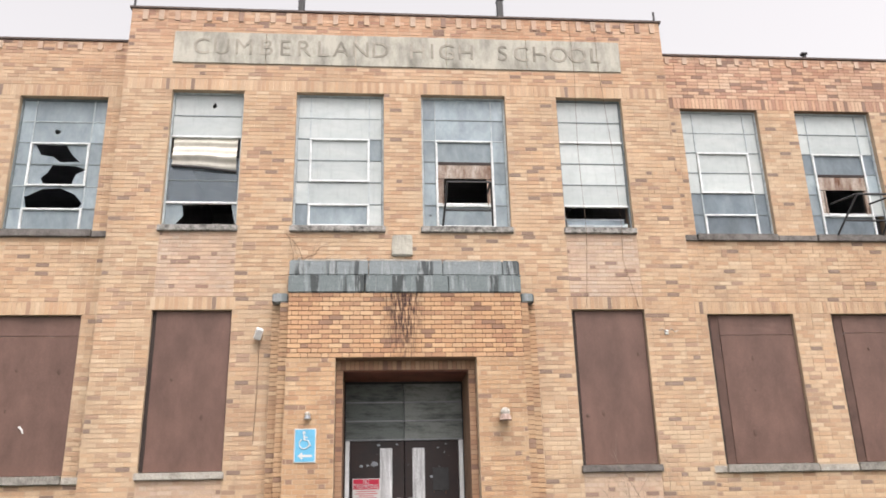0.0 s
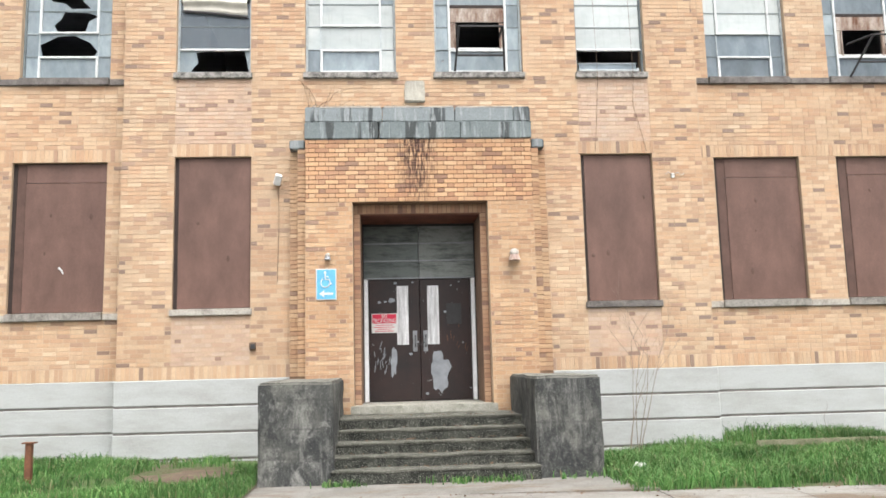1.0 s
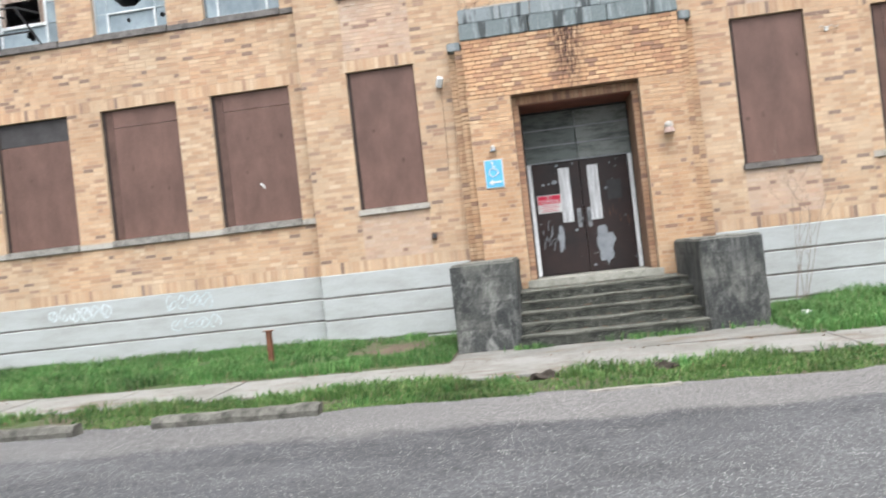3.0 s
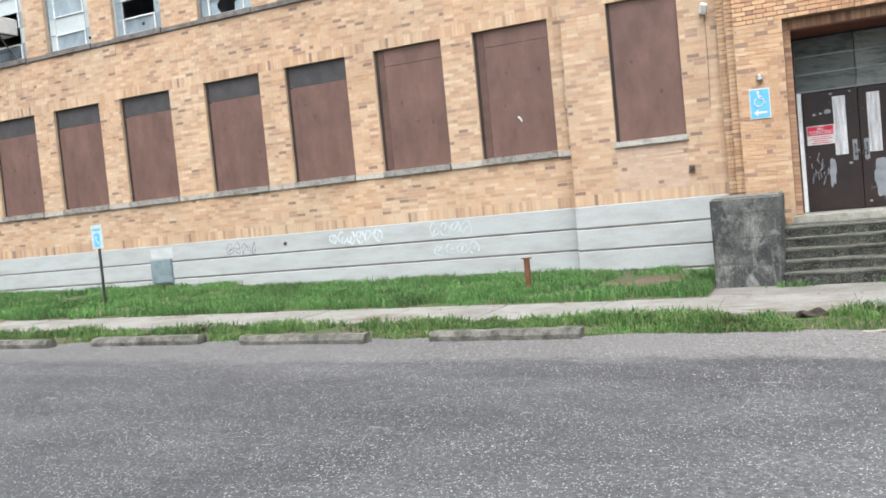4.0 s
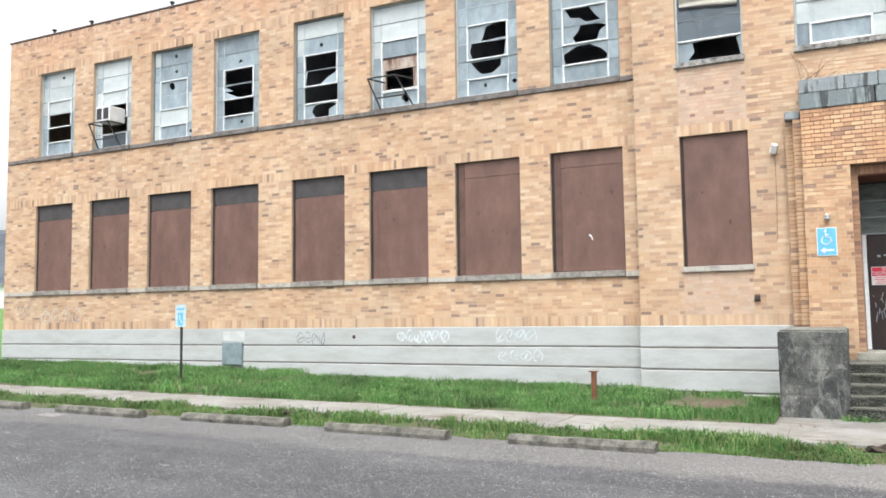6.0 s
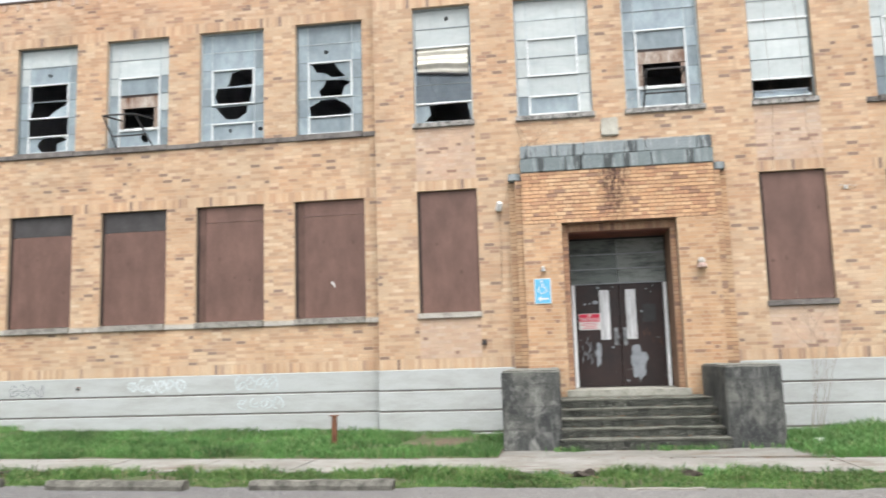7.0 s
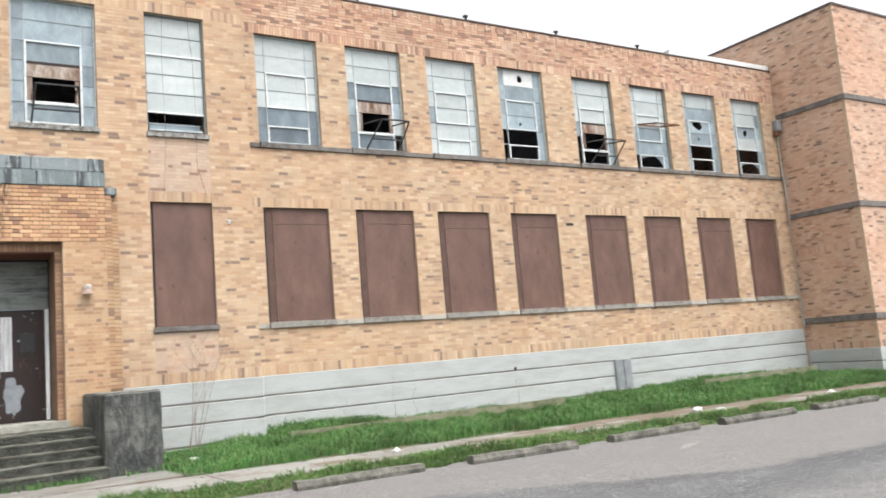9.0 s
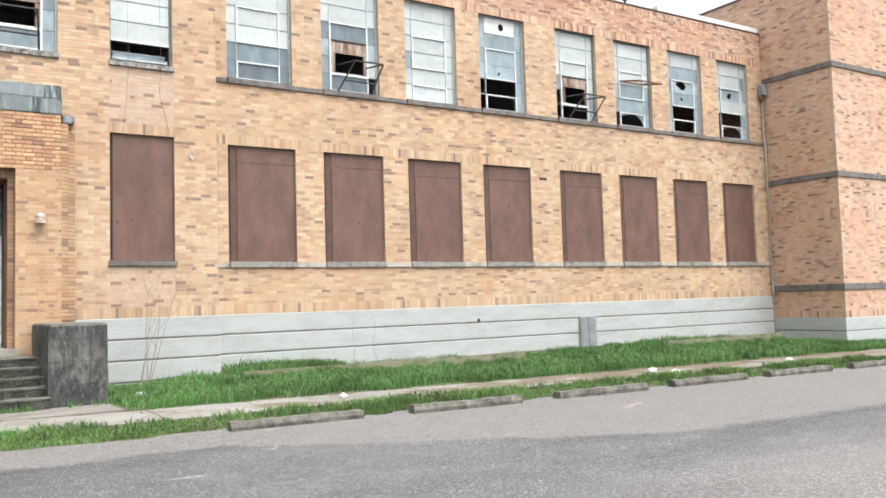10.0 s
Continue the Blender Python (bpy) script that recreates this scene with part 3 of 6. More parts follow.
turf("verge", -60, 60, VERGE - 0.20, WALK_FRONT + 0.02, 0.14, "patchy grass and earth verge between sidewalk and car park", verge_z)

pavement = empty("pavement", (0, 0, 0), "pale worn concrete sidewalk of cast slabs", "sidewalk", kind="structure")
at = -40.0
while at < 40:
    wide = 1.52
    bm = rough_box(at + 0.002, at + wide - 0.002, WALK_FRONT + random.uniform(-0.03, 0.03), WALK_BACK + random.uniform(-0.03, 0.03), -0.10, 0.0, 2, 0.006, 0.007, at)
    slab = part("slab", bm, M_WALK, pavement)
    slab.location.z = 0.014 + random.uniform(-0.005, 0.005)
    slab.rotation_euler = (0, 0.010, 0)
    at += wide
apron = part("apron", rough_box(-2.3, 2.6, WALK_BACK + 0.03, -2.72, -0.12, 0.012, 4, 0.008, 0.012, 4), M_APRON, pavement)

# ---- the school's walls ----
low_r = [(x, x + LOW_W, LOW0, LOW1) for x in BAYS]
up_r = [(x, x + UP_W, UP0, UP1) for x in BAYS]
low_l = [(-x - LOW_W, -x, LOW0, LOW1) for x in BAYS]
up_l = [(-x - UP_W, -x, UP0, UP1) for x in BAYS]
low_c = [(-4.06, -2.80, LOW0, LOW1), (2.79, 4.04, LOW0, LOW1)]
up_c = [(-4.07, -2.82, UP0, UP1), (-1.90, -0.35, UP0, UP1), (0.32, 1.85, UP0, UP1), (2.80, 4.02, UP0, UP1)]
DOORWAY = (-1.10, 1.10, -1.0, 4.13)
WING_BANDS = [(BASE_Z, 1.56, "soldier"), (1.56, 2.34, "run"), (2.34, 2.48, "none"), (2.48, 5.02, "run"), (5.02, 5.24, "soldier"), (5.24, 6.36, "run"),
              (6.36, 6.48, "none"), (6.48, 9.04, "run"), (9.04, 9.27, "soldier"), (9.27, WING_TOP, "run")]
BLOCK_BANDS = [(BASE_Z, 1.56, "soldier"), (1.56, 5.02, "run"), (5.02, 5.24, "run"), (5.24, 9.04, "run"), (9.04, 9.27, "soldier"), (9.27, 10.42, "run"), (10.42, 10.63, "run"), (10.63, BLOCK_TOP, "run")]
SOLDIER_C = [(a - 0.04, b + 0.04, 5.02, 5.24) for a, b, _, _ in low_c]
SILL_C = [(a - 0.06, b + 0.06, c - 0.115, c) for a, b, c, _ in low_c + up_c]
INFILLS = [(a, b, c, d) for a, b, _, _ in low_c for c, d in ((1.56, LOW0 - 0.115), (5.24, UP0 - 0.115))]
PANEL = (-4.12, 4.08, 9.585, 10.235)


SINGLES = []   # bricks that become objects of their own at the end of the file


def built_wall(name, u0, u1, z0, z1, place, thick, openings, bands, mat, mortar, label, extra=(), skip=(), flemish=False, single=None):
    wall = wall_mesh(name, u0, u1, z0, z1, -0.003, -thick, openings, place, mortar, label)
    rows = lay(bands, u0, u1, [*openings, *skip], flemish)
    for a, b, c, d in extra:
        rows = np.vstack([rows, lay([(c, d, "soldier")], a, b, [])])
    if single:
        near = np.argsort(np.hypot(rows.T[0] - single[0], 1.6 * (rows.T[2] - single[1])))[:290]
        SINGLES.append((rows[near], place, mat, wall))
        rows = np.delete(rows, near, 0)
    brick_mesh("bricks", rows, place, mat, wall)
    return wall


wing_r = built_wall("wall_east_wing", BLOCK_X, WING_R, -0.6, 9.04, facing_south(WING_Y), 0.36, low_r + up_r, WING_BANDS[:-2], M_BRICK, M_MORTAR, "two-storey buff brick wing wall with boarded windows", single=(5.5, 1.7))
parapet_r = built_wall("wall_east_parapet", BLOCK_X, WING_R, 9.04, WING_TOP, facing_south(WING_Y), 0.36, [], WING_BANDS[-2:], M_WEATHERED, M_MORTAR_DARK, "reddened weathered brick parapet with dark joints")
wing_l = built_wall("wall_west_wing", WING_L, -BLOCK_X, -0.6, WING_TOP, facing_south(WING_Y), 0.36, low_l + up_l, WING_BANDS, M_BRICK, M_MORTAR, "two-storey buff brick wing wall with broken windows", single=(-5.5, 1.7))
block = built_wall("wall_centre_block", -BLOCK_X, BLOCK_X, -0.6, BLOCK_TOP, facing_south(BLOCK_Y), 0.40, low_c + up_c + [(-1.4, 1.4, -1.0, 4.4)], BLOCK_BANDS, M_BRICK, M_MORTAR,
                   "buff brick entrance block with raised parapet", SOLDIER_C, SILL_C + SOLDIER_C + INFILLS + [PANEL, (-1.86, 1.86, -1, 5.3)], single=(3.4, 1.8))
# paler header-bonded panels under the windows of the block
for a, b, c, d in INFILLS:
    brick_mesh("infill_panel", lay([(c, d, "run")], a, b, [], True), facing_south(BLOCK_Y), M_INFILL, block, label="paler pinkish brick panel with dark headers")
# short returns where the block stands forward of the wings
for name, x, side in (("wall_return_west", -BLOCK_X, 1), ("wall_return_east", BLOCK_X, -1)):
    to = (lambda u, d, z: (-BLOCK_X - d, u, z)) if side > 0 else (lambda u, d, z: (BLOCK_X + d, u, z))
    ret = wall_mesh(name, 0.11, 0.70, -0.6, BLOCK_TOP, -0.008, -0.3, [], to, M_MORTAR, "narrow buff brick return of the entrance block")
    brick_mesh("bricks", lay([(BASE_Z, 1.56, "soldier"), (1.56, BLOCK_TOP, "run")], 0.112, 0.70, []), to, M_BRICK, ret)
# far end of the west wing
to = lambda u, d, z: (WING_L - d, u, z)
end = wall_mesh("wall_west_end", WING_Y + 0.11, 14.0, -0.6, WING_TOP, -0.008, -0.3, [], to, M_MORTAR, "plain buff brick end wall")
brick_mesh("bricks", lay([(BASE_Z, 1.56, "soldier"), (1.56, WING_TOP, "run")], WING_Y + 0.112, 4.0, []), to, M_BRICK, end)

# annex at the east end, standing forward
A_BANDS = [(0.62, 0.84, "soldier"), (0.84, 1.48, "run"), (1.48, 1.68, "none"), (1.68, 3.75, "run"), (3.75, 3.96, "soldier"), (3.96, 5.0, "run"), (5.0, 5.18, "none"), (5.18, 8.46, "run"), (8.46, 8.64, "none"), (8.64, ANNEX_TOP, "run")]
annex_w = built_wall("wall_annex_west", ANNEX_Y + 0.11, 12.0, -0.8, ANNEX_TOP, facing_west(ANNEX_X), 0.3, [], A_BANDS, M_ROSE, M_MORTAR, "rosy brick side wall of the taller annex")
annex_s = built_wall("wall_annex_south", ANNEX_X, 46.0, -0.8, ANNEX_TOP, facing_south(ANNEX_Y), 0.3, [], A_BANDS, M_ROSE, M_MORTAR, "rosy brick front wall of the taller annex")
for z0, z1 in ((1.48, 1.68), (5.0, 5.18), (8.46, 8.64)):
    part("trim", box_bm((ANNEX_X - 0.05, 46.0, ANNEX_Y - 0.05, ANNEX_Y + 0.12, z0, z1), bevel=0.012), M_SILL, annex_s, "grey stone string course")
    part("trim", box_bm((ANNEX_X - 0.05, ANNEX_X + 0.12, ANNEX_Y + 0.122, 0.30, z0, z1), bevel=0.012), M_SILL, annex_w, "grey stone string course")
part("coping", box_bm((ANNEX_X - 0.04, 46, ANNEX_Y - 0.04, ANNEX_Y + 0.3, ANNEX_TOP, ANNEX_TOP + 0.07)), M_COPING, annex_s, "dark metal coping")
part("coping", box_bm((ANNEX_X - 0.04, ANNEX_X + 0.3, ANNEX_Y + 0.302, 12, ANNEX_TOP, ANNEX_TOP + 0.07)), M_COPING, annex_w, "dark metal coping")

# porch around the door
LINTEL = (4.13, 5.18)
porch = built_wall("wall_porch", -1.86, 1.86, -0.1, 4.13, facing_south(PORCH_Y), 0.50, [DOORWAY], [(0.72, 4.13, "run")], M_PORCH, M_MORTAR, "stepped orange brick entrance surround with dark streaks", flemish=True)
lintel_wall = wall_mesh("lintel_wall", -1.86, 1.86, 4.13, 5.18, -0.006, -0.50, [], facing_south(PORCH_Y), M_MORTAR_DARK, "brickwork over the doorway with dark raked joints", porch)
lintel_wall["kind"] = lintel_wall["category"] = ""
for sgn in (-1, 1):
    for (xa, xb), yy in (((1.86, 2.0), -0.30), ((2.0, 2.14), -0.15)):
        to = facing_south(yy)
        lo, hi = (xa, xb) if sgn > 0 else (-xb, -xa)
        pil = wall_mesh("pilaster_step", lo, hi, 0.3, 5.06, -0.006, yy - 0.35 + 0.0, [], to, M_MORTAR_DARK, "narrow stepped orange brick pilaster", porch)
        pil["kind"] = pil["category"] = ""
        brick_mesh("bricks", np.array([(lo + 0.003, hi - 0.003, 1.35 + k * COURSE + 0.005, 1.35 + (k + 1) * COURSE - 0.006) for k in range(51)]), to, M_PORCH, pil, 0.15, proud=0.004)
    lo, hi = (1.885, 2.10) if sgn > 0 else (-2.13, -1.885)
    part("pilaster_cap", rough_box(lo, hi, -0.31, -0.02, 5.06, 5.21, 2, 0.004, 0.015, sgn), M_STONE, porch, "weathered grey stone cap")
# inner, deeper step of the doorway
to = facing_south(-0.24)
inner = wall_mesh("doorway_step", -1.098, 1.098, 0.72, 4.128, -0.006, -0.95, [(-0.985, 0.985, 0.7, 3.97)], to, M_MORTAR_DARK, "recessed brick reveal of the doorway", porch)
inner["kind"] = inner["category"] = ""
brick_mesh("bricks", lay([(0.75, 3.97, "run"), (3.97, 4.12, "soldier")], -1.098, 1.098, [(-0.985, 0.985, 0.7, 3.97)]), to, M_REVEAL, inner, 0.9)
# stone cornice over the porch: two tiers of blocks
cornice = empty("cornice", (0, PORCH_Y, 5.18), "grey streaked stone cornice in two tiers of blocks", "cornice", kind="structure")
for z0, z1, edges, fwd in ((0.0, 0.285, (-1.875, -0.66, 0.69, 1.875), 0.03), (0.29, 0.545, (-1.865, -0.60, 0.60, 1.58, 1.865), 0.012)):
    for a, b in zip(edges, edges[1:]):
        part("block", rough_box(a + 0.006, b - 0.006, -fwd, 0.45, z0, z1, 4, 0.006, 0.014, a), M_STONE_LOW if z0 == 0 else M_STONE, cornice)
for a, b in ((-1.62, -0.62), (-0.58, 0.1), (0.2, 0.58), (0.64, 1.56)):
    part("crust", rough_box(a, b, -0.016, 0.06, 0.52, 0.556, 10, 0.010, 0.008, a), M_SILL_PALE, cornice, "pale crust on the upper edge")
# dentil-like nibs along the joint of the two tiers
for i in range(26):
    x = -1.82 + i * 0.1456
    part("nib", box_bm((x, x + 0.05, -0.034, -0.01, 0.262, 0.288), bevel=0.004), M_STONE_LOW, cornice)
tagged(part("stone_block", rough_box(-0.21, 0.13, -0.07, 0.02, 5.94, 6.31, 4, 0.012, 0.02, 9), M_PANEL), "rough pale stone block set in the brick", "stone block")

# concrete base in courses, joints recessed


def base_course(name, u0, u1, place, top, joints, label, bottom=-0.75):
    base = empty(name, (0, 0, 0), label, "wall base", kind="structure")
    zs = [bottom, *joints, top]
    for a, b in zip(zs, zs[1:]):
        lo, hi = a + 0.014, b - 0.014
        x0, y0, _ = place(u0, 0.012, 0)
        x1, y1, _ = place(u1, -0.28, 0)
        part("course", box_bm((min(x0, x1), max(x0, x1), min(y0, y1), max(y0, y1), lo, hi if b != top else b), bevel=0.012), M_BASE, base)
    x0, y0, _ = place(u0 + 0.02, 0.002, 0)
    x1, y1, _ = place(u1 - 0.02, -0.26, 0)
    part("joint_bed", box_bm((min(x0, x1), max(x0, x1), min(y0, y1), max(y0, y1), bottom, top - 0.03)), M_SILL, base)
    return base


JOINTS = [0.09, 0.51, 0.925]
base_course("base_west", WING_L - 0.03, -BLOCK_X - 0.035, facing_south(WING_Y), BASE_Z, JOINTS, "pale painted concrete base with horizontal grooves")
base_course("base_east", BLOCK_X + 0.035, ANNEX_X - 0.04, facing_south(WING_Y), BASE_Z, JOINTS, "pale painted concrete base with horizontal grooves")
base_course("base_centre_west", -BLOCK_X - 0.03, -1.4, facing_south(BLOCK_Y), BASE_Z, JOINTS, "pale painted concrete base with horizontal grooves")
base_course("base_centre_east", 1.4, BLOCK_X + 0.03, facing_south(BLOCK_Y), BASE_Z, JOINTS, "pale painted concrete base with horizontal grooves")
base_course("base_annex", ANNEX_X - 0.03, 46.0, facing_south(ANNEX_Y), 0.62, [-0.2, 0.21], "pale painted concrete base of the annex")
base_course("base_annex_side", ANNEX_Y + 0.29, 0.28, facing_west(ANNEX_X), 0.62, [-0.2, 0.21], "pale painted concrete base of the annex")

# sills
for name, a, b, bays, z0, z1, mats in (("sill_low_east", BLOCK_X, ANNEX_X, low_r, 2.345, 2.455, (M_SILL_LOW, M_SILL_PALE)), ("sill_low_west", WING_L, -BLOCK_X, low_l, 2.345, 2.455, (M_SILL_LOW, M_SILL_PALE)),
                                 ("sill_high_east", BLOCK_X, ANNEX_X, up_r, 6.365, 6.475, (M_SILL, M_SILL)), ("sill_high_west", WING_L, -BLOCK_X, up_l, 6.365, 6.475, (M_SILL, M_SILL))):
    sill = empty(name, (0, 0, 0), "continuous weathered stone window sill course", "sill", kind="structure")
    edges = sorted({a + 0.05, b, *[v for o in bays for v in o[:2]]})
    for p, q in zip(edges, edges[1:]):
        bay = any(abs(p - o[0]) < 0.01 for o in bays)
        part("sill_stone", rough_box(p + 0.004, q - 0.004, WING_Y - (0.065 if bay else 0.04), WING_Y + 0.3, z0, z1 + (0.02 if bay else 0), 2, 0.005, 0.01, p), mats[0 if bay else 1], sill)
for i, (a, b, c, d) in enumerate(SILL_C):
    s = part("sill_centre", rough_box(a + 0.03, b - 0.03, BLOCK_Y - 0.06, BLOCK_Y + 0.3, c + 0.004, d - 0.004, 2, 0.006, 0.01, i), M_SILL_PALE if i < 1 else (M_SILL if i < 2 else M_SILL_SPALLED))
    tagged(s, "single weathered stone window sill", "sill", kind="structure")

# parapets: metal coping, and the projecting header bricks under it
for name, a, b, y, z in (("coping_west", WING_L - 0.03, -BLOCK_X - 0.05, WING_Y, WING_TOP), ("coping_east", BLOCK_X + 0.05, ANNEX_X - 0.02, WING_Y, WING_TOP), ("coping_centre", -BLOCK_X - 0.04, BLOCK_X + 0.04, BLOCK_Y, BLOCK_TOP)):
    tagged(part(name, box_bm((a, b, y - 0.03, y + 0.40, z, z + 0.045), bevel=0.006), M_COPING), "thin dark metal parapet coping", "coping", kind="structure")
for k in range(34):
    x = -4.72 + k * 0.286
    part("header_brick", box_bm((x, x + 0.095, -0.022, 0.05, 10.46, 10.67), bevel=0.004), M_INFILL, block)
for sgn, lo, hi, wall in ((-1, WING_L + 0.15, -BLOCK_X - 0.15, wing_l), (1, BLOCK_X + 0.15, WING_R - 0.15, parapet_r)):
    x = lo
    while x < hi:
        part("header_brick", box_bm((x, x + 0.09, WING_Y - 0.02, WING_Y + 0.05, 10.0, 10.15), bevel=0.003), M_INFILL, wall)
        x += 0.35

# carved name panel
panel = empty("name_panel", (0, 0, PANEL[2]), "stained limestone name panel with carved capitals", "sign panel")
px = [-4.12, -2.48, -0.86, 0.80, 2.30, 4.08]
for a, b in zip(px, px[1:]):
    part("slab", rough_box(a + 0.004, b - 0.004, -0.022, 0.05, 0.004, 0.646, 3, 0.003, 0.006, a), M_PANEL, panel)
M_LETTER = concrete("carved_letter_shade", (0.36, 0.335, 0.285), (0.17, 0.16, 0.135), 0.12, 0.95, 3, 0.5, False)


def text_mesh(body, size, mat, extrude=0.0015):
    c = bpy.data.curves.new("text", 'FONT')
    c.body, c.size, c.extrude, c.align_x, c.align_y = body, size, extrude, 'CENTER', 'CENTER'
    tmp = bpy.data.objects.new("text", c)
    scene.collection.objects.link(tmp)
    bpy.context.view_layer.update()
    me = bpy.data.meshes.new_from_object(tmp.evaluated_get(bpy.context.evaluated_depsgraph_get()))
    bpy.data.objects.remove(tmp)
    me.materials.clear()
    me.materials.append(mat)
    return me


NAME = "CUMBERLAND HIGH SCHOOL"
ADV = {"I": 0.55, "M": 1.25, " ": 0.95, "L": 0.92, "E": 0.92}
total = sum(ADV.get(ch, 1.0) for ch in NAME)
at, glyphs = -3.80, {}
for ch in NAME:
    w = 7.56 * ADV.get(ch, 1.0) / total
    if ch != " ":
        if ch not in glyphs:
            glyphs[ch] = text_mesh(ch, 0.46, M_LETTER, 0.006)
        letter = new("letter", glyphs[ch])
        letter.parent = panel
        letter.matrix_basis = Matrix.Translation((at + w / 2, -0.024, 0.325)) @ pose(0, 0, 0, 90, 0, 0)
    at += w

# floors, roof and back of the building, so that broken panes open on real rooms
for name, box, lab in (("floor_low", (WING_L + 0.3, 24.0, 0.73, 7.0, -0.3, 0.0), "bare classroom floor"), ("ceiling_low", (WING_L + 0.3, 24.0, 0.73, 7.0, 5.45, 5.75), "storey slab"),
                       ("roof", (WING_L + 0.3, 24.0, 0.73, 14.0, 9.45, 9.75), "flat roof slab"), ("wall_corridor", (WING_L + 0.3, 24.0, 7.0, 7.3, -0.3, 9.45), "dim corridor wall")):
    tagged(part(name, box_bm(box), M_ROOM), lab, "building shell", kind="structure")
for x in (-19.5, -14.6, -9.6, -4.7, 4.7, 9.6, 14.6, 19.3):
    tagged(part("wall_partition", box_bm((x - 0.08, x + 0.08, 0.74, 6.99, 0.01, 9.44)), M_ROOM), "dim classroom partition", "wall", kind="structure")
tagged(part("wall_vestibule", box_bm((-1.3, -1.1, 0.72, 3.0, 0.02, 4.4), (1.1, 1.3, 0.72, 3.0, 0.02, 4.4)), M_ROOM), "dim vestibule walls", "wall", kind="structure")

# ---- boarded windows ----


def boarded_window(x0, x1, y, strip, top, label, seed):
    rnd = random.Random(seed)
    w, h = x1 - x0, LOW1 - LOW0
    thing = empty("boarded_window", (x0, y, LOW0), label, "boarded window", "boarded windows of the lower storey")
    side = 0.21 if strip else 0.0
    head = 0.46 if top else 0.0
    f = 0.075
    # the left post is wide and dark to paint in the reveal's shadow too
    part("frame", box_bm((0.0, 0.06, f - 0.004, f + 0.1, 0, h), (w - 0.03, w, f + 0.02, f + 0.1, 0, h), (0.061, w - 0.031, f + 0.02, f + 0.1, h - 0.03, h)), M_BOARD_RIM, thing, "dark brown timber frame, its left post also painting the reveal's shadow")
    if strip:
        part("side_strip", rough_box(0.064, side, f, f + 0.02, 0.01, h - head - 0.012, 4, 0.003, 0.004, seed), M_BOARD_EDGE if not top else M_BOARD, thing, "weathered dark filler strip")
    if top:
        part("top_strip", rough_box(0.064, w - 0.012, f + 0.004, f + 0.022, h - head, h - 0.012, 4, 0.003, 0.004, seed), M_BOARD_GREY, thing, "bare dark grey board")
    seam = h - head - rnd.uniform(0.3, 0.42)
    if strip and not top:
        board = part("board", rough_box(side + 0.004, w - 0.012, f - 0.008, f + 0.014, 0.01, seam - 0.003, 5, 0.004, 0.004, seed), M_BOARD, thing)
        part("upper_board", rough_box(side + 0.004, w - 0.012, f - 0.004, f + 0.014, seam + 0.003, h - 0.012, 4, 0.004, 0.004, seed + 3), M_BOARD, thing)
    else:
        board = part("board", rough_box(side + 0.004 if strip else 0.064, w - 0.012, f - 0.008, f + 0.014, 0.01, h - head - 0.004 if top else h - 0.012, 5, 0.004, 0.004, seed), M_BOARD, thing)
    for i in range(rnd.randint(2, 5)):
        px_, pz = rnd.uniform(side + 0.15, w - 0.15), rnd.uniform(0.4, h - 0.6)
        bm = bmesh.new()
        bmesh.ops.create_cone(bm, cap_ends=True, segments=7, radius1=rnd.uniform(0.012, 0.035), radius2=0.01, depth=0.006, matrix=Matrix.Translation((px_, f - 0.012, pz)) @ pose(0, 0, 0, 90, 0, 0) @ Matrix.Diagonal((1, rnd.uniform(1, 2.2), 1, 1)))
        part("knot", bm, M_BOARD_EDGE, board, "dark chipped spot")
    return thing


for i, (a, b, _, _) in enumerate(low_c):
    boarded_window(a, b, BLOCK_Y, False, False, "plain brown painted plywood sheet over a window", 40 + i)
for i, (a, b, _, _) in enumerate(low_r):
    boarded_window(a, b, WING_Y, True, False, "brown painted plywood over a window with dark side strip", 50 + i)
for i, (a, b, _, _) in enumerate(low_l):
    boarded_window(a, b, WING_Y, True, i > 1, "brown painted plywood over a window with bare grey top board" if i > 1 else "brown painted plywood over a window, chipped paint", 60 + i)

# ---- steel windows ----


HOLES = {
    "1": [(0.03, 0.95), (0.4, 0.93), (0.65, 0.9), (0.78, 0.45), (0.9, 0.08), (0.55, 0.05), (0.35, 0.3), (0.12, 0.45)],
    "2": [(0.38, 0.96), (0.75, 0.96), (0.97, 0.75), (0.8, 0.5), (0.78, 0.05), (0.35, 0.04), (0.22, 0.4), (0.3, 0.7)],
    "3": [(0.25, 0.85), (0.6, 0.97), (0.85, 0.7), (0.98, 0.3), (0.98, 0.03), (0.03, 0.03), (0.03, 0.6)],
    "4": [(0.75, 0.95), (0.97, 0.9), (0.97, 0.05), (0.3, 0.05), (0.38, 0.4), (0.5, 0.75)],
    "5": [(0.3, 0.95), (0.6, 0.95), (0.75, 0.6), (0.6, 0.3), (0.4, 0.25), (0.28, 0.55)],
    "6": [(0.3, 0.92), (0.5, 0.97), (0.97, 0.95), (0.97, 0.05), (0.16, 0.05), (0.2, 0.5)],
    "8": [(0.15, 0.97), (0.97, 0.97), (0.97, 0.45), (0.85, 0.03), (0.12, 0.03), (0.05, 0.5)],
    "9": [(0.10, 0.97), (0.85, 0.97), (0.80, 0.5), (0.60, 0.2), (0.35, 0.2), (0.15, 0.6)],
    "7": [(0.03, 0.97), (0.97, 0.97), (0.95, 0.65), (0.66, 0.5), (0.5, 0.03), (0.03, 0.03)],
}


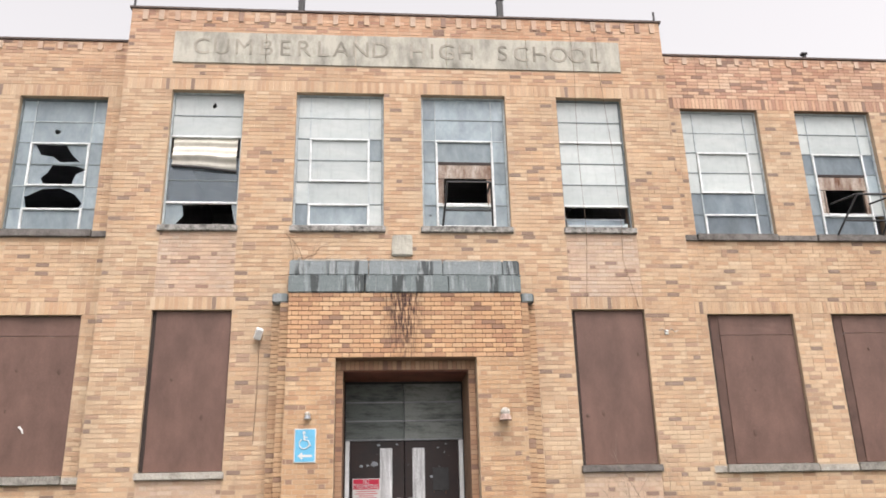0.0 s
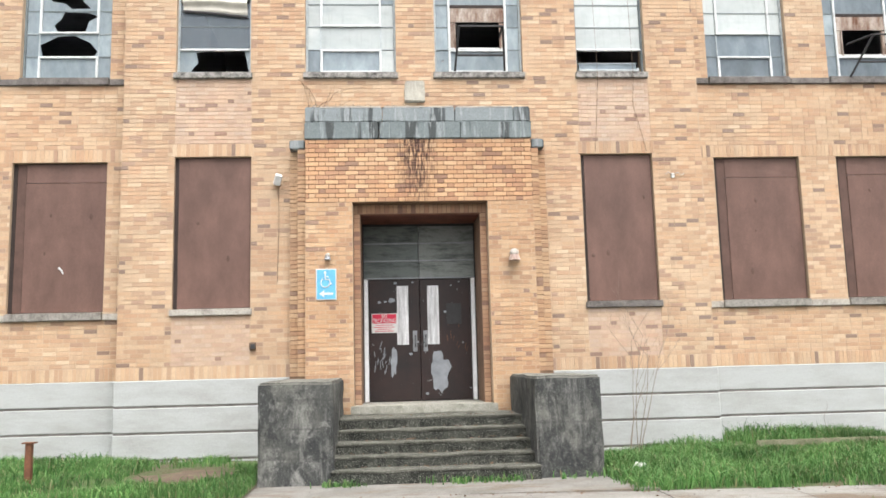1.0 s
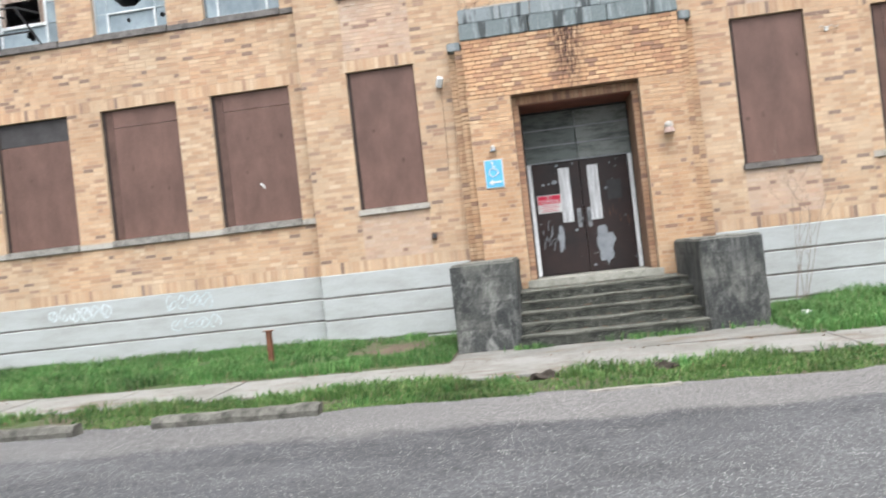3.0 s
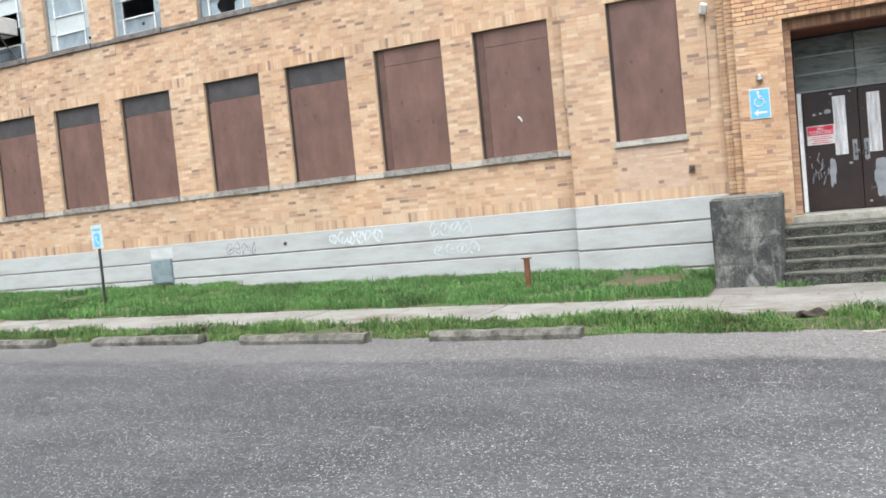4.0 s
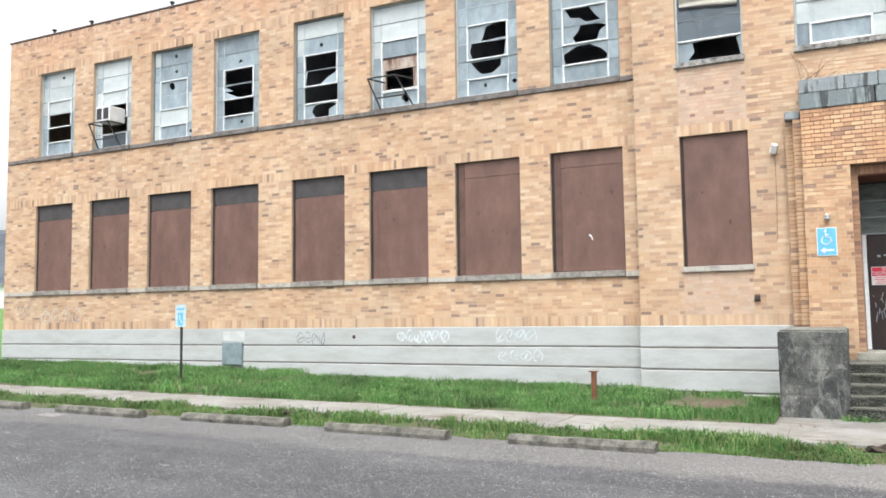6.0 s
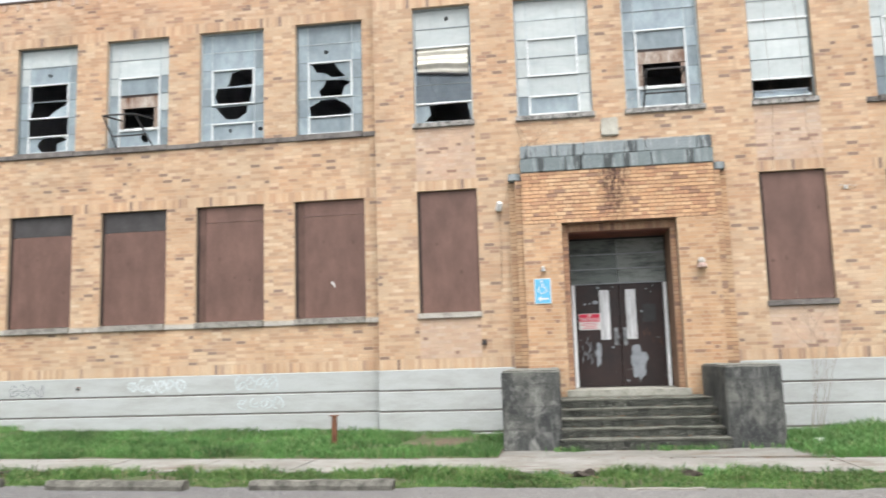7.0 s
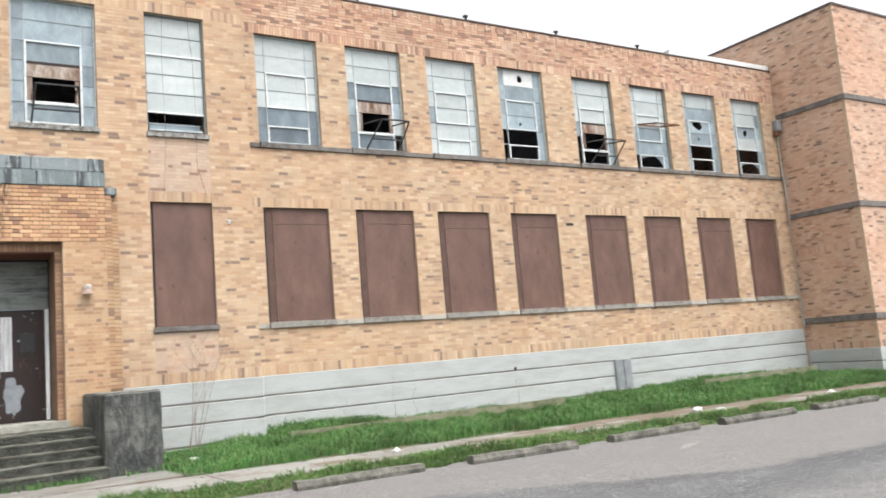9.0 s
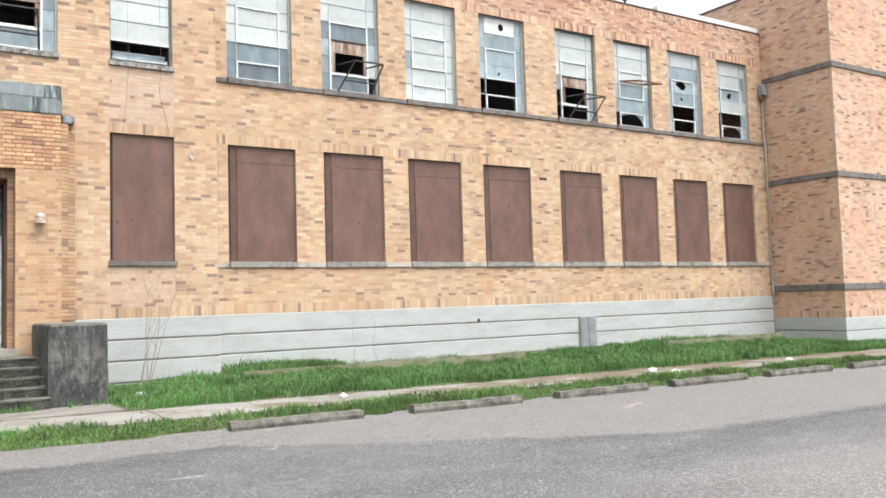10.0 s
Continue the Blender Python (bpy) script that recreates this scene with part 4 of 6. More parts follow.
def shard(x0, x1, z0, z1, ring, thick=0.006, y=0.0):
    """A pane with a jagged hole in it; ring is the hole's outline."""
    bm = bmesh.new()
    hx, hz = sum(p[0] for p in ring) / len(ring), sum(p[1] for p in ring) / len(ring)
    ring = sorted(((math.atan2(p[1] - hz, p[0] - hx) % math.tau, p) for p in ring))
    k = len(ring)
    vi, vo = [], []
    for a, p in ring:
        c, s_ = math.cos(a), math.sin(a)
        t = min(((x1 - hx) / c if c > 1e-6 else (x0 - hx) / c if c < -1e-6 else 1e9), ((z1 - hz) / s_ if s_ > 1e-6 else (z0 - hz) / s_ if s_ < -1e-6 else 1e9))
        vi.append(bm.verts.new((p[0], y, p[1])))
        vo.append(bm.verts.new((hx + t * c, y, hz + t * s_)))
    corners = [(math.atan2(cz - hz, cx - hx) % math.tau, cx, cz) for cx, cz in ((x1, z1), (x0, z1), (x0, z0), (x1, z0))]
    for i in range(k):
        j = (i + 1) % k
        a0, a1 = ring[i][0], ring[j][0] + (math.tau if j == 0 else 0)
        mid = sorted((ca + (math.tau if ca < a0 else 0), cx, cz) for ca, cx, cz in corners)
        face = [vi[i], vo[i]] + [bm.verts.new((cx, y, cz)) for ca, cx, cz in mid if a0 < ca < a1] + [vo[j], vi[j]]
        bm.faces.new(face)
    front = list(bm.faces)
    back = bmesh.ops.extrude_face_region(bm, geom=front)
    for v in back["geom"]:
        if isinstance(v, bmesh.types.BMVert):
            v.co.y += thick
    return bm


def pane(kind, x0, x1, z0, z1, y, parent, rnd, side):
    g = 0.004
    x0, x1, z0, z1 = x0 + g, x1 - g, z0 + g, z1 - g
    w, h = x1 - x0, z1 - z0
    if kind == "x":
        return None
    if kind == "w":
        return part("pane", box_bm((x0, x1, y - 0.003, y + 0.003, z0, z1)), M_PANE_WHITE, parent)
    if kind == "g":
        return part("pane", box_bm((x0, x1, y - 0.003, y + 0.003, z0, z1)), M_GLASS_SIDE if side else M_GLASS, parent)
    glass = M_GLASS_SIDE if side else M_GLASS
    if kind == "h":
        return part("pane", box_bm((x0, x1, y - 0.003, y + 0.003, z0, z1)), M_GLASS_SLATE, parent, "slate grey pane")
    if kind == "d":
        return part("pane", box_bm((x0, x1, y - 0.003, y + 0.003, z0, z1)), M_GLASS_DARK, parent, "dark bluish pane")
    if kind == "q":
        hx, hz = x0 + w * 0.55, z0 + h * 0.5
        ring = [(hx + 0.085 * math.cos(t), hz + 0.10 * math.sin(t)) for t in [math.tau * i / 12 for i in range(12)]]
        return part("vent_board", shard(x0, x1, z0, z1, ring, y=y - 0.012), M_WHITE, parent, "white board with a round hole")
    if kind in HOLES:
        flip = kind == "7" and rnd.random() < 0.4
        ring = [(x0 + w * min(max((fx if not flip else 1 - fx) + rnd.uniform(-0.07, 0.07), 0.01), 0.99), z0 + h * min(max(fz + rnd.uniform(-0.08, 0.08), 0.02), 0.98)) for fx, fz in HOLES[kind]]
        return part("pane", shard(x0, x1, z0, z1, ring, y=y), glass, parent, "broken pane")
    if kind in "smSM":
        big = min(w, h) * (0.13 if kind in "sS" else 0.27)
        hx, hz = x0 + w * rnd.uniform(0.35, 0.65), z0 + h * rnd.uniform(0.4, 0.6)
        ring = [(hx + big * rnd.uniform(0.55, 1.2) * math.cos(t), hz + big * rnd.uniform(0.55, 1.2) * math.sin(t)) for t in [math.tau * i / 11 for i in range(11)]]
        return part("pane", shard(x0, x1, z0, z1, ring, y=y), glass if kind in "sm" else M_PANE_WHITE, parent, "broken pane")
    if kind == "p":
        part("lintel_board", box_bm((x0, x1, y - 0.02, y + 0.006, z1 - 0.05, z1)), M_BOARD_RIM, parent, "dark rotten timber over the infill")
        return part("plywood", rough_box(x0, x1, y - 0.012, y + 0.006, z0 + h * 0.22, z1 - 0.052, 3, 0.004, 0.003, x0), M_PLY, parent, "stained rotting plywood infill")
    if kind == "a":
        a, b = x0 + w * 0.12, x1 - w * 0.12
        return part("plywood", box_bm((x0, a, y - 0.012, y + 0.006, z0, z1 + h * 0.2), (b, x1, y - 0.012, y + 0.006, z0, z1 + h * 0.2), (a - 0.02, a, y - 0.05, y - 0.013, z0, z1 + h * 0.2), (b, b + 0.02, y - 0.05, y - 0.013, z0, z1 + h * 0.2)), M_PLY, parent, "plywood infill with a square hole")
    return None


window_count = 0


def steel_window(x0, x1, y, rows, wide, label, seed):
    """Six rows of panes; wide windows have narrow side lights and a heavier vent frame."""
    global window_count
    window_count += 1
    rnd = random.Random(seed)
    w, h = x1 - x0, UP1 - UP0
    thing = empty("window_%d" % window_count, (x0, y + 0.13, UP0), label, "window", kind="structure")
    e, sl = 0.035, 0.255
    part("window_frame", box_bm((0, e, -0.03, 0.03, 0, h), (w - e, w, -0.03, 0.03, 0, h), (e, w - e, -0.03, 0.03, 0, e), (e, w - e, -0.03, 0.03, h - e, h), bevel=0.004), M_STEEL_PALE if rnd.random() < 0.7 else M_STEEL_GREY, thing, "chalky pale grey steel frame")
    zs = [e + (h - 2 * e) * i / 6 for i in range(7)][::-1]
    cols = [(e, sl), (sl, w - sl), (w - sl, w - e)] if wide else [(e, w - e)]
    vents = {}
    for i in range(1, 6):
        ends = ((e, sl), (w - sl, w - e)) if wide and "a" in rows and i in (3, 4) else ((e, w - e),)
        part("muntin", box_bm(*[(a, b, -0.012, 0.012, zs[i] - 0.008, zs[i] + 0.008) for a, b in ends]), M_STEEL_PALE if rnd.random() < 0.2 else M_STEEL_GREY, thing)
    if wide:
        for x in (sl, w - sl):
            part("mullion", box_bm((x - 0.010, x + 0.010, -0.015, 0.013, e, h - e)), M_STEEL_PALE, thing)
        tall = "a" in rows
        for a, b in ((2, 5 if tall else 4), (5, 6)):
            z1, z0 = zs[a], zs[b]
            f = 0.032
            vents[a] = part("vent_frame", box_bm((sl - 0.005, sl + f, -0.04, 0.02, z0, z1), (w - sl - f, w - sl + 0.005, -0.04, 0.02, z0, z1), (sl + f, w - sl - f, -0.04, 0.02, z1 - f, z1), (sl + f, w - sl - f, -0.04, 0.02, z0, z0 + f), bevel=0.004), M_STEEL, thing, "heavier white vent frame")
    else:
        for i in (2, 5):
            part("rail", box_bm((e, w - e, -0.035, 0.02, zs[i] - 0.018, zs[i] + 0.018), bevel=0.004), M_STEEL, thing)
    for r, text in enumerate(rows.split()):
        for c, (a, b) in enumerate(cols):
            kind = text[c] if len(text) > 1 else (text if (c == 1 or len(cols) == 1) else None)
            if kind is None:
                kind = rnd.choice("ggggggw") if text in "gdhqmsSMxpa123456789" else ("w" if rnd.random() < 0.9 else "g")
                if text in "x123456789" and rnd.random() < 0.2:
                    kind = "s"
            pane(kind, a, b, zs[r + 1], zs[r], 0.0, (vents.get(2 if r in (2, 3) else r) or thing) if c == 1 else thing, rnd, len(cols) > 1 and c != 1)
    return thing


def bracket(x, y, w, skew, label="bent dark iron cradle of a missing air conditioner"):
    """The angle-iron cradle of an air conditioner: two legs on the sill, a tilted frame above."""
    thing = empty("ac_bracket", (x, y, UP0), label, "bracket", "air conditioner brackets")
    top, low, d = ROW * 1.55, ROW * 0.55, 0.42
    a, b, c, e = (0.0, -0.06, 0.0), (w, -0.06, 0.0), (0.06 + skew, -d, top), (w - 0.06 + skew, -d, top)
    for p, q in ((a, c), (b, e), (c, e), ((0.03 + skew * 0.4, -0.2, low), (w - 0.03 + skew * 0.4, -0.2, low)), (c, (0.06, 0.06, top)), (e, (w - 0.06, 0.06, top))):
        part("rod", tube_bm([p, q], 0.02, 5), M_DARK, thing)
    return thing


def ac_unit(x, y, z):
    thing = empty("air_conditioner", (x, y, z), "white box window air conditioner with dark louvred side", "air conditioner")
    case = part("case", box_bm((0, 0.56, -0.45, 0.1, 0, 0.42), bevel=0.015), M_WHITE, thing)
    for a, b in ((0.05, 0.25), (0.31, 0.51)):
        part("grille", box_bm((a, b, -0.458, -0.449, 0.05, 0.37), bevel=0.003), M_DARK, case, "dark louvred grille")
    for i in range(5):
        part("louvre", box_bm((-0.008, 0.0, -0.40, 0.0, 0.07 + i * 0.06, 0.09 + i * 0.06)), M_DARK, case)
    return thing


WIN_C = ["S w x d d 6", "w w w w w hgw", "ggg ggg g p a sgg", "w w w w w x"]
LAB_C = ["steel window with fallen curtain and a broken low pane", "whitened steel window with narrow side lights", "dusty steel window with plywood infill", "whitened steel window with an open bottom vent"]
for i, (a, b, _, _) in enumerate(up_c):
    steel_window(a, b, BLOCK_Y, WIN_C[i], i in (1, 2), LAB_C[i], 100 + i)
WIN_R = ["w w w www hhh hhh", "www www hhh p a hhx", "w w w w w w", "gqg ggg g s xxg xxg", "www www w p xag xxg", "w w www g g x3g", "w g 5 s x x", "w w m www xxg x3g"]
for i, (a, b, _, _) in enumerate(up_r):
    steel_window(a, b, WING_Y, WIN_R[i], True, "broken steel window with whitened panes" if i > 2 else "whitened steel window with side lights", 120 + i)
WIN_L = ["g gsg g1g g2g g3g ggg", "g g g4g g8g g9g gsm", "w w g p a m", "www wsg gxg g7g gxg g2g", "sgs gsg gxg g7g gxs gsg", "s ssg gmg ggw w wgm", "w w w 7 x d", "S w w x x g"]
for i, (a, b, _, _) in enumerate(up_l):
    steel_window(a, b, WING_Y, WIN_L[i], True, "smashed steel window with jagged panes" if i in (0, 1, 3, 4) else "dusty steel window with small holes", 140 + i)
ROW = (UP1 - UP0) / 6
bracket(0.66, BLOCK_Y, 0.86, 0.0)
bracket(BAYS[1] + 0.38, WING_Y, 0.86, 0.22)
bracket(BAYS[4] + 0.34, WING_Y, 0.86, 0.3)
bracket(-BAYS[2] - UP_W + 0.32, WING_Y, 0.86, -0.2)
bracket(-BAYS[6] - UP_W + 0.32, WING_Y, 0.86, -0.05, "dark iron cradle under the air conditioner")
ac_unit(-BAYS[6] - UP_W + 0.60, WING_Y + 0.02, UP0 + ROW * 1.57)
# open awning vent of one window, tilted out
vent = empty("awning_vent", (BAYS[5] + 0.27, WING_Y + 0.10, UP0 + ROW * 3.2), "rusty steel awning vent tilted wide open", "window vent")
fw = part("vent_frame", box_bm((0, 0.03, -0.02, 0.02, -0.8, 0), (0.94, 0.97, -0.02, 0.02, -0.8, 0), (0.03, 0.94, -0.02, 0.02, -0.03, 0), (0.03, 0.94, -0.02, 0.02, -0.8, -0.77), (0.03, 0.94, -0.01, 0.01, -0.41, -0.39)), M_RUST, vent)
vent.rotation_euler = (radians(-78), 0, 0)
# hopper sash fallen in, window beside the parapet cables
sash = empty("hopper_sash", (2.86, BLOCK_Y + 0.12, UP0 + 0.06), "loose steel hopper sash lying in the open vent", "window sash")
part("sash_frame", box_bm((0.0, 1.08, -0.02, 0.0, 0.0, 0.03), (0.0, 1.08, 0.12, 0.14, 0.17, 0.2), (0, 0.03, -0.02, 0.14, 0.03, 0.06), (1.05, 1.08, -0.02, 0.14, 0.03, 0.06)), M_STEEL_PALE, sash)
bm = bmesh.new()
bm.faces.new([bm.verts.new(v) for v in ((0.03, -0.005, 0.03), (1.05, -0.005, 0.03), (1.05, 0.125, 0.18), (0.03, 0.125, 0.18))])
part("pane", bm, M_GLASS_SLATE, sash, "dusty tilted pane")
# fallen curtain in the west window of the block
cur = empty("fallen_curtain", (-3.99, BLOCK_Y + 0.13, UP0 + ROW * 2.42), "cream curtain sagging out of the broken window", "curtain")
bm = bmesh.new()
nx_, nz_ = 24, 22
grid = [[bm.verts.new((1.09 * i / nx_, 0.02 * math.sin(j * 1.3 + 0.2 * math.sin(i * 0.4)) - 0.07 * math.exp(-((j - 9) / 3.5) ** 2), 0.68 * j / nz_ + (0.03 * math.sin(i * 0.17 + 0.5)) * (1 - j / nz_) + 0.008 * noise.noise(Vector((i * 0.3, j * 0.3, 0))))) for i in range(nx_ + 1)] for j in range(nz_ + 1)]
for j in range(nz_):
    for i in range(nx_):
        bm.faces.new((grid[j][i], grid[j][i + 1], grid[j + 1][i + 1], grid[j + 1][i]))
ob = part("cloth", bm, plain("cream_cloth", (0.62, 0.60, 0.53), 0.9, 0.2, 5.0), cur)
for f in ob.data.polygons:
    f.use_smooth = True
part("hem_bar", tube_bm([(0, -0.04, 0.10), (0.5, -0.05, 0.06), (1.09, -0.03, 0.0)], 0.025, 6), M_BOARD_GREY, cur, "dark sagging hem")

# ---- entrance: steps, pedestals, door ----
stair = empty("entrance_steps", (0, 0, 0), "five mossy blackened concrete entrance steps", "steps")
for i in range(5):
    y0 = -2.90 + 0.335 * i
    back = y0 + 0.40 if i < 4 else -0.46
    top = 0.04 + 0.142 * (i + 1)
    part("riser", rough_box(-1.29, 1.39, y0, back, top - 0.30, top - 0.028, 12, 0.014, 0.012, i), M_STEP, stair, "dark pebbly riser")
    part("tread", rough_box(-1.295, 1.395, y0 - 0.003, back, top - 0.034, top, 16, 0.017, 0.016, i + 9), M_TREAD, stair, "worn tread with broken nosing, painted paler as lit from above")
for x0, x1, lab in ((-2.23, -1.27, "blackened square concrete pedestal beside the steps"), (1.37, 2.24, "blackened concrete pedestal, its inner side pale")):
    p = part("pedestal", rough_box(x0, x1, -2.80, -0.46, -0.15, 1.31, 8, 0.016, 0.03, x0), M_PED if x0 < 0 else M_PED_DARK)
    tagged(p, lab, "pedestal", "entrance pedestals")
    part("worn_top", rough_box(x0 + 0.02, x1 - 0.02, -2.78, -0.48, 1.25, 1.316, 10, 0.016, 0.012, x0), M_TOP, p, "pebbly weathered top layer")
tagged(part("threshold", rough_box(-1.15, 1.15, -0.62, DOOR_Y + 0.1, 0.745, 0.875, 3, 0.006, 0.012, 2), M_THRESH), "pale concrete door threshold slab", "threshold", kind="structure")


M_JAMB = plain("bright_metal_jamb", (0.80, 0.82, 0.84), 0.45, 0.15, 6.0)
# upright streaks in this sheet's colour imitate its shiny highlights
M_STRIP = plain("shine_streaked_sheet", (0.62, 0.63, 0.64), 0.35, 0.55, 4.0, 0.35, stretch=(6, 1, 0.4))
M_BARE = plain("bare_grey_metal", (0.25, 0.27, 0.295), 0.6, 0.25, 6.0)


def door():
    d = empty("door_1", (0, DOOR_Y, 0.88), "brown double entrance door with peeling grey patches", "double door", kind="structure")
    n = Nodes("peeling_brown_door")
    peel = n.ramp(n.noise(11.0, 4, 0.6, (1, 1, 0.8), 0.6), [(0.69, 0), (0.71, 0.8)])
    c = n.mix(n.ramp(n.noise(1.4, 5, 0.7), [(0.35, 0), (0.65, 1)]), (0.030, 0.015, 0.013), (0.011, 0.008, 0.008))
    c = n.mix(peel, c, (0.34, 0.36, 0.38))
    mat = n.done(c, 0.5, n.noise(30, 4), 0.2, 0.004, spec=0.4)
    for s, (a, b) in (("west", (-0.885, -0.004)), ("east", (0.004, 0.885))):
        leaf = part("door_leaf", box_bm((a, b, 0.0, 0.045, 0.006, 2.095), bevel=0.004), mat, d)
        gx = -0.40 if s == "west" else 0.13
        part("light_strip", rough_box(gx, gx + 0.2, -0.012, 0.01, 0.96, 1.98, 4, 0.003, 0.004, gx), M_STRIP, leaf, "dented galvanised sheet over the narrow light, vertical shine painted in")
        px_ = -0.13 if s == "west" else 0.05
        part("pull_plate", box_bm((px_, px_ + 0.075, -0.01, 0.004, 0.84, 1.2), bevel=0.003), M_GALV, leaf, "worn metal pull plate")
        hb = tube_bm([(px_ + 0.04, -0.01, 0.92), (px_ + 0.04, -0.06, 0.94), (px_ + 0.04, -0.06, 1.1), (px_ + 0.04, -0.01, 1.12)], 0.011, 7)
        part("handle", hb, M_DARK, leaf, "dark pull handle")
        # bare patch where the paint has come off
        rnd = random.Random(5 if s == "west" else 8)
        cx, cz, rx, rz = (-0.46, 0.66, 0.07, 0.30) if s == "west" else (0.33, 0.48, 0.21, 0.42)
        bm = bmesh.new()
        vs = []
        for k in range(30):
            t = math.tau * k / 30
            r = 0.72 + 0.38 * noise.noise(Vector((math.cos(t) * 1.7, math.sin(t) * 1.7, rx * 9)))+ 0.1 * rnd.random()
            vs.append(bm.verts.new((cx + rx * r * math.cos(t), -0.0045, cz + rz * r * math.sin(t))))
        low = [bm.verts.new((v.co.x, 0.002, v.co.z)) for v in vs]
        bm.faces.new(vs)
        for k in range(30):
            bm.faces.new((vs[k], low[k], low[(k + 1) % 30], vs[(k + 1) % 30]))
        part("bare_patch", bm, M_BARE, leaf, "bare grey patch of lost paint")
    part("cover_plate", box_bm((0.46, 0.72, -0.008, 0.002, 1.3, 1.66), bevel=0.003), M_DARK, d, "black plate over the old light")
    for k in range(26):
        rnd = random.Random(k + 30)
        x, z = (rnd.uniform(-0.80, -0.52), rnd.uniform(0.45, 0.9)) if k < 17 else (rnd.uniform(0.45, 0.80), rnd.uniform(0.8, 1.3))
        part("scratch", tube_bm([(x, -0.002, z), (x + rnd.uniform(-0.02, 0.05), -0.003, z + rnd.uniform(0.04, 0.15))], 0.0065 if k < 17 else 0.004, 4), M_BARE if k < 17 else M_RUST, d, "pale scratch mark")
    for x, z, q in ((-0.49, 1.73, 0.055), (-0.42, 2.03, 0.03), (-0.70, 1.70, 0.03), (-0.60, 1.71, 0.025), (-0.12, 2.04, 0.02), (0.44, 1.52, 0.03), (0.55, 1.98, 0.018), (0.10, 0.12, 0.03), (0.86, 0.2, 0.025), (-0.17, 0.80, 0.03), (0.74, 0.98, 0.018)):
        bm = bmesh.new()
        bmesh.ops.create_cone(bm, cap_ends=True, segments=9, radius1=q, radius2=q * 0.8, depth=0.006, matrix=Matrix.Translation((x, -0.003, z)) @ pose(0, 0, 0, 90, 0, 0))
        for v in bm.verts:
            v.co.x = x + (v.co.x - x) * (1 + 0.5 * noise.noise(v.co * 40))
            v.co.z = z + (v.co.z - z) * (0.75 + 0.5 * noise.noise(v.co * 33))
        part("paint_chip", bm, M_BARE, d, "pale chip in the paint")
    for a, b in ((-0.965, -0.895), (0.895, 0.965)):
        part("jamb", box_bm((a, b, -0.02, 0.09, 0.0, 2.10), bevel=0.006), M_JAMB, d, "white painted side jamb")
    part("outer_frame", box_bm((-1.03, -0.967, 0.0, 0.12, 0, 3.09), (0.967, 1.03, 0.0, 0.12, 0, 3.09), (-0.966, 0.966, 0.0, 0.12, 3.03, 3.09)), M_DARK, d, "dark metal frame")
    part("chain", tube_bm([(-0.06, -0.05, 0.98), (0.0, -0.075, 0.93), (0.07, -0.05, 1.0)], 0.012, 6), M_DARK, d, "dark chain through the handles")
    M_SLATE = concrete("weathered_grey_board", (0.215, 0.235, 0.225), (0.060, 0.072, 0.068), 0.03, 0.7, 2.2, 4.0, False)
    M_SLATE_DARK = concrete("mouldy_grey_board", (0.135, 0.155, 0.148), (0.040, 0.050, 0.047), 0.03, 0.7, 2.2, 4.0, False)
    for r in range(3):
        for k, (a, b) in enumerate(((-0.965, -0.004), (0.0, 0.965))):
            part("transom_board", rough_box(a + 0.003, b - 0.003, -0.01 + 0.008 * ((r + k) % 2), 0.03, 2.125 + r * 0.305, 2.42 + r * 0.305, 3, 0.004, 0.004, r + k * 5), M_SLATE if k else M_SLATE_DARK, d, "weathered dark grey board over the door")
    for z in (2.112, 2.418, 2.723):
        part("rail", box_bm((-0.966, 0.966, -0.03, 0.0, z - 0.012, z + 0.012), bevel=0.003), M_GALV, d, "thin grey transom rail")
    return d


door()
# dark red-brown painted underside of the doorway's head
part("soffit", box_bm((-0.98, 0.98, -0.22, DOOR_Y + 0.1, 3.95, 3.966)), plain("red_brown_soffit", (0.16, 0.06, 0.04), 0.7, 0.35, 3.0), porch, "red-brown painted soffit")


def text_on(body, size, parent, at, mat, wide=None):
    me = text_mesh(body, size, mat)
    ob = new("lettering", me)
    ob.parent = parent
    span = max(v.co.x for v in me.vertices) - min(v.co.x for v in me.vertices)
    ob.matrix_basis = Matrix.Translation(at) @ pose(0, 0, 0, 90, 0, 0) @ Matrix.Diagonal(((wide / span) if wide else 1, 1, 1, 1))
    return ob


# no-trespassing notice on the door
red = empty("warning_sign", (-0.84, DOOR_Y - 0.012, 2.05), "red and white no trespassing notice on the door", "sign")
red_plate = part("plate", box_bm((0, 0.44, 0, 0.006, 0, 0.335), bevel=0.002), M_WHITE, red)
part("red_field", box_bm((0.012, 0.428, -0.004, -0.001, 0.165, 0.323)), M_RED, red_plate, "red upper field")
text_on("NO", 0.095, red_plate, (0.22, -0.007, 0.285), M_WHITE, wide=0.09)
text_on("TRESPASSING", 0.10, red_plate, (0.22, -0.007, 0.208), M_WHITE, wide=0.39)
for i, w in enumerate((0.30, 0.36, 0.24, 0.32)):
    part("text_bar", box_bm((0.22 - w / 2, 0.22 + w / 2, -0.003, -0.001, 0.128 - i * 0.034, 0.140 - i * 0.034)), M_RED, red_plate)

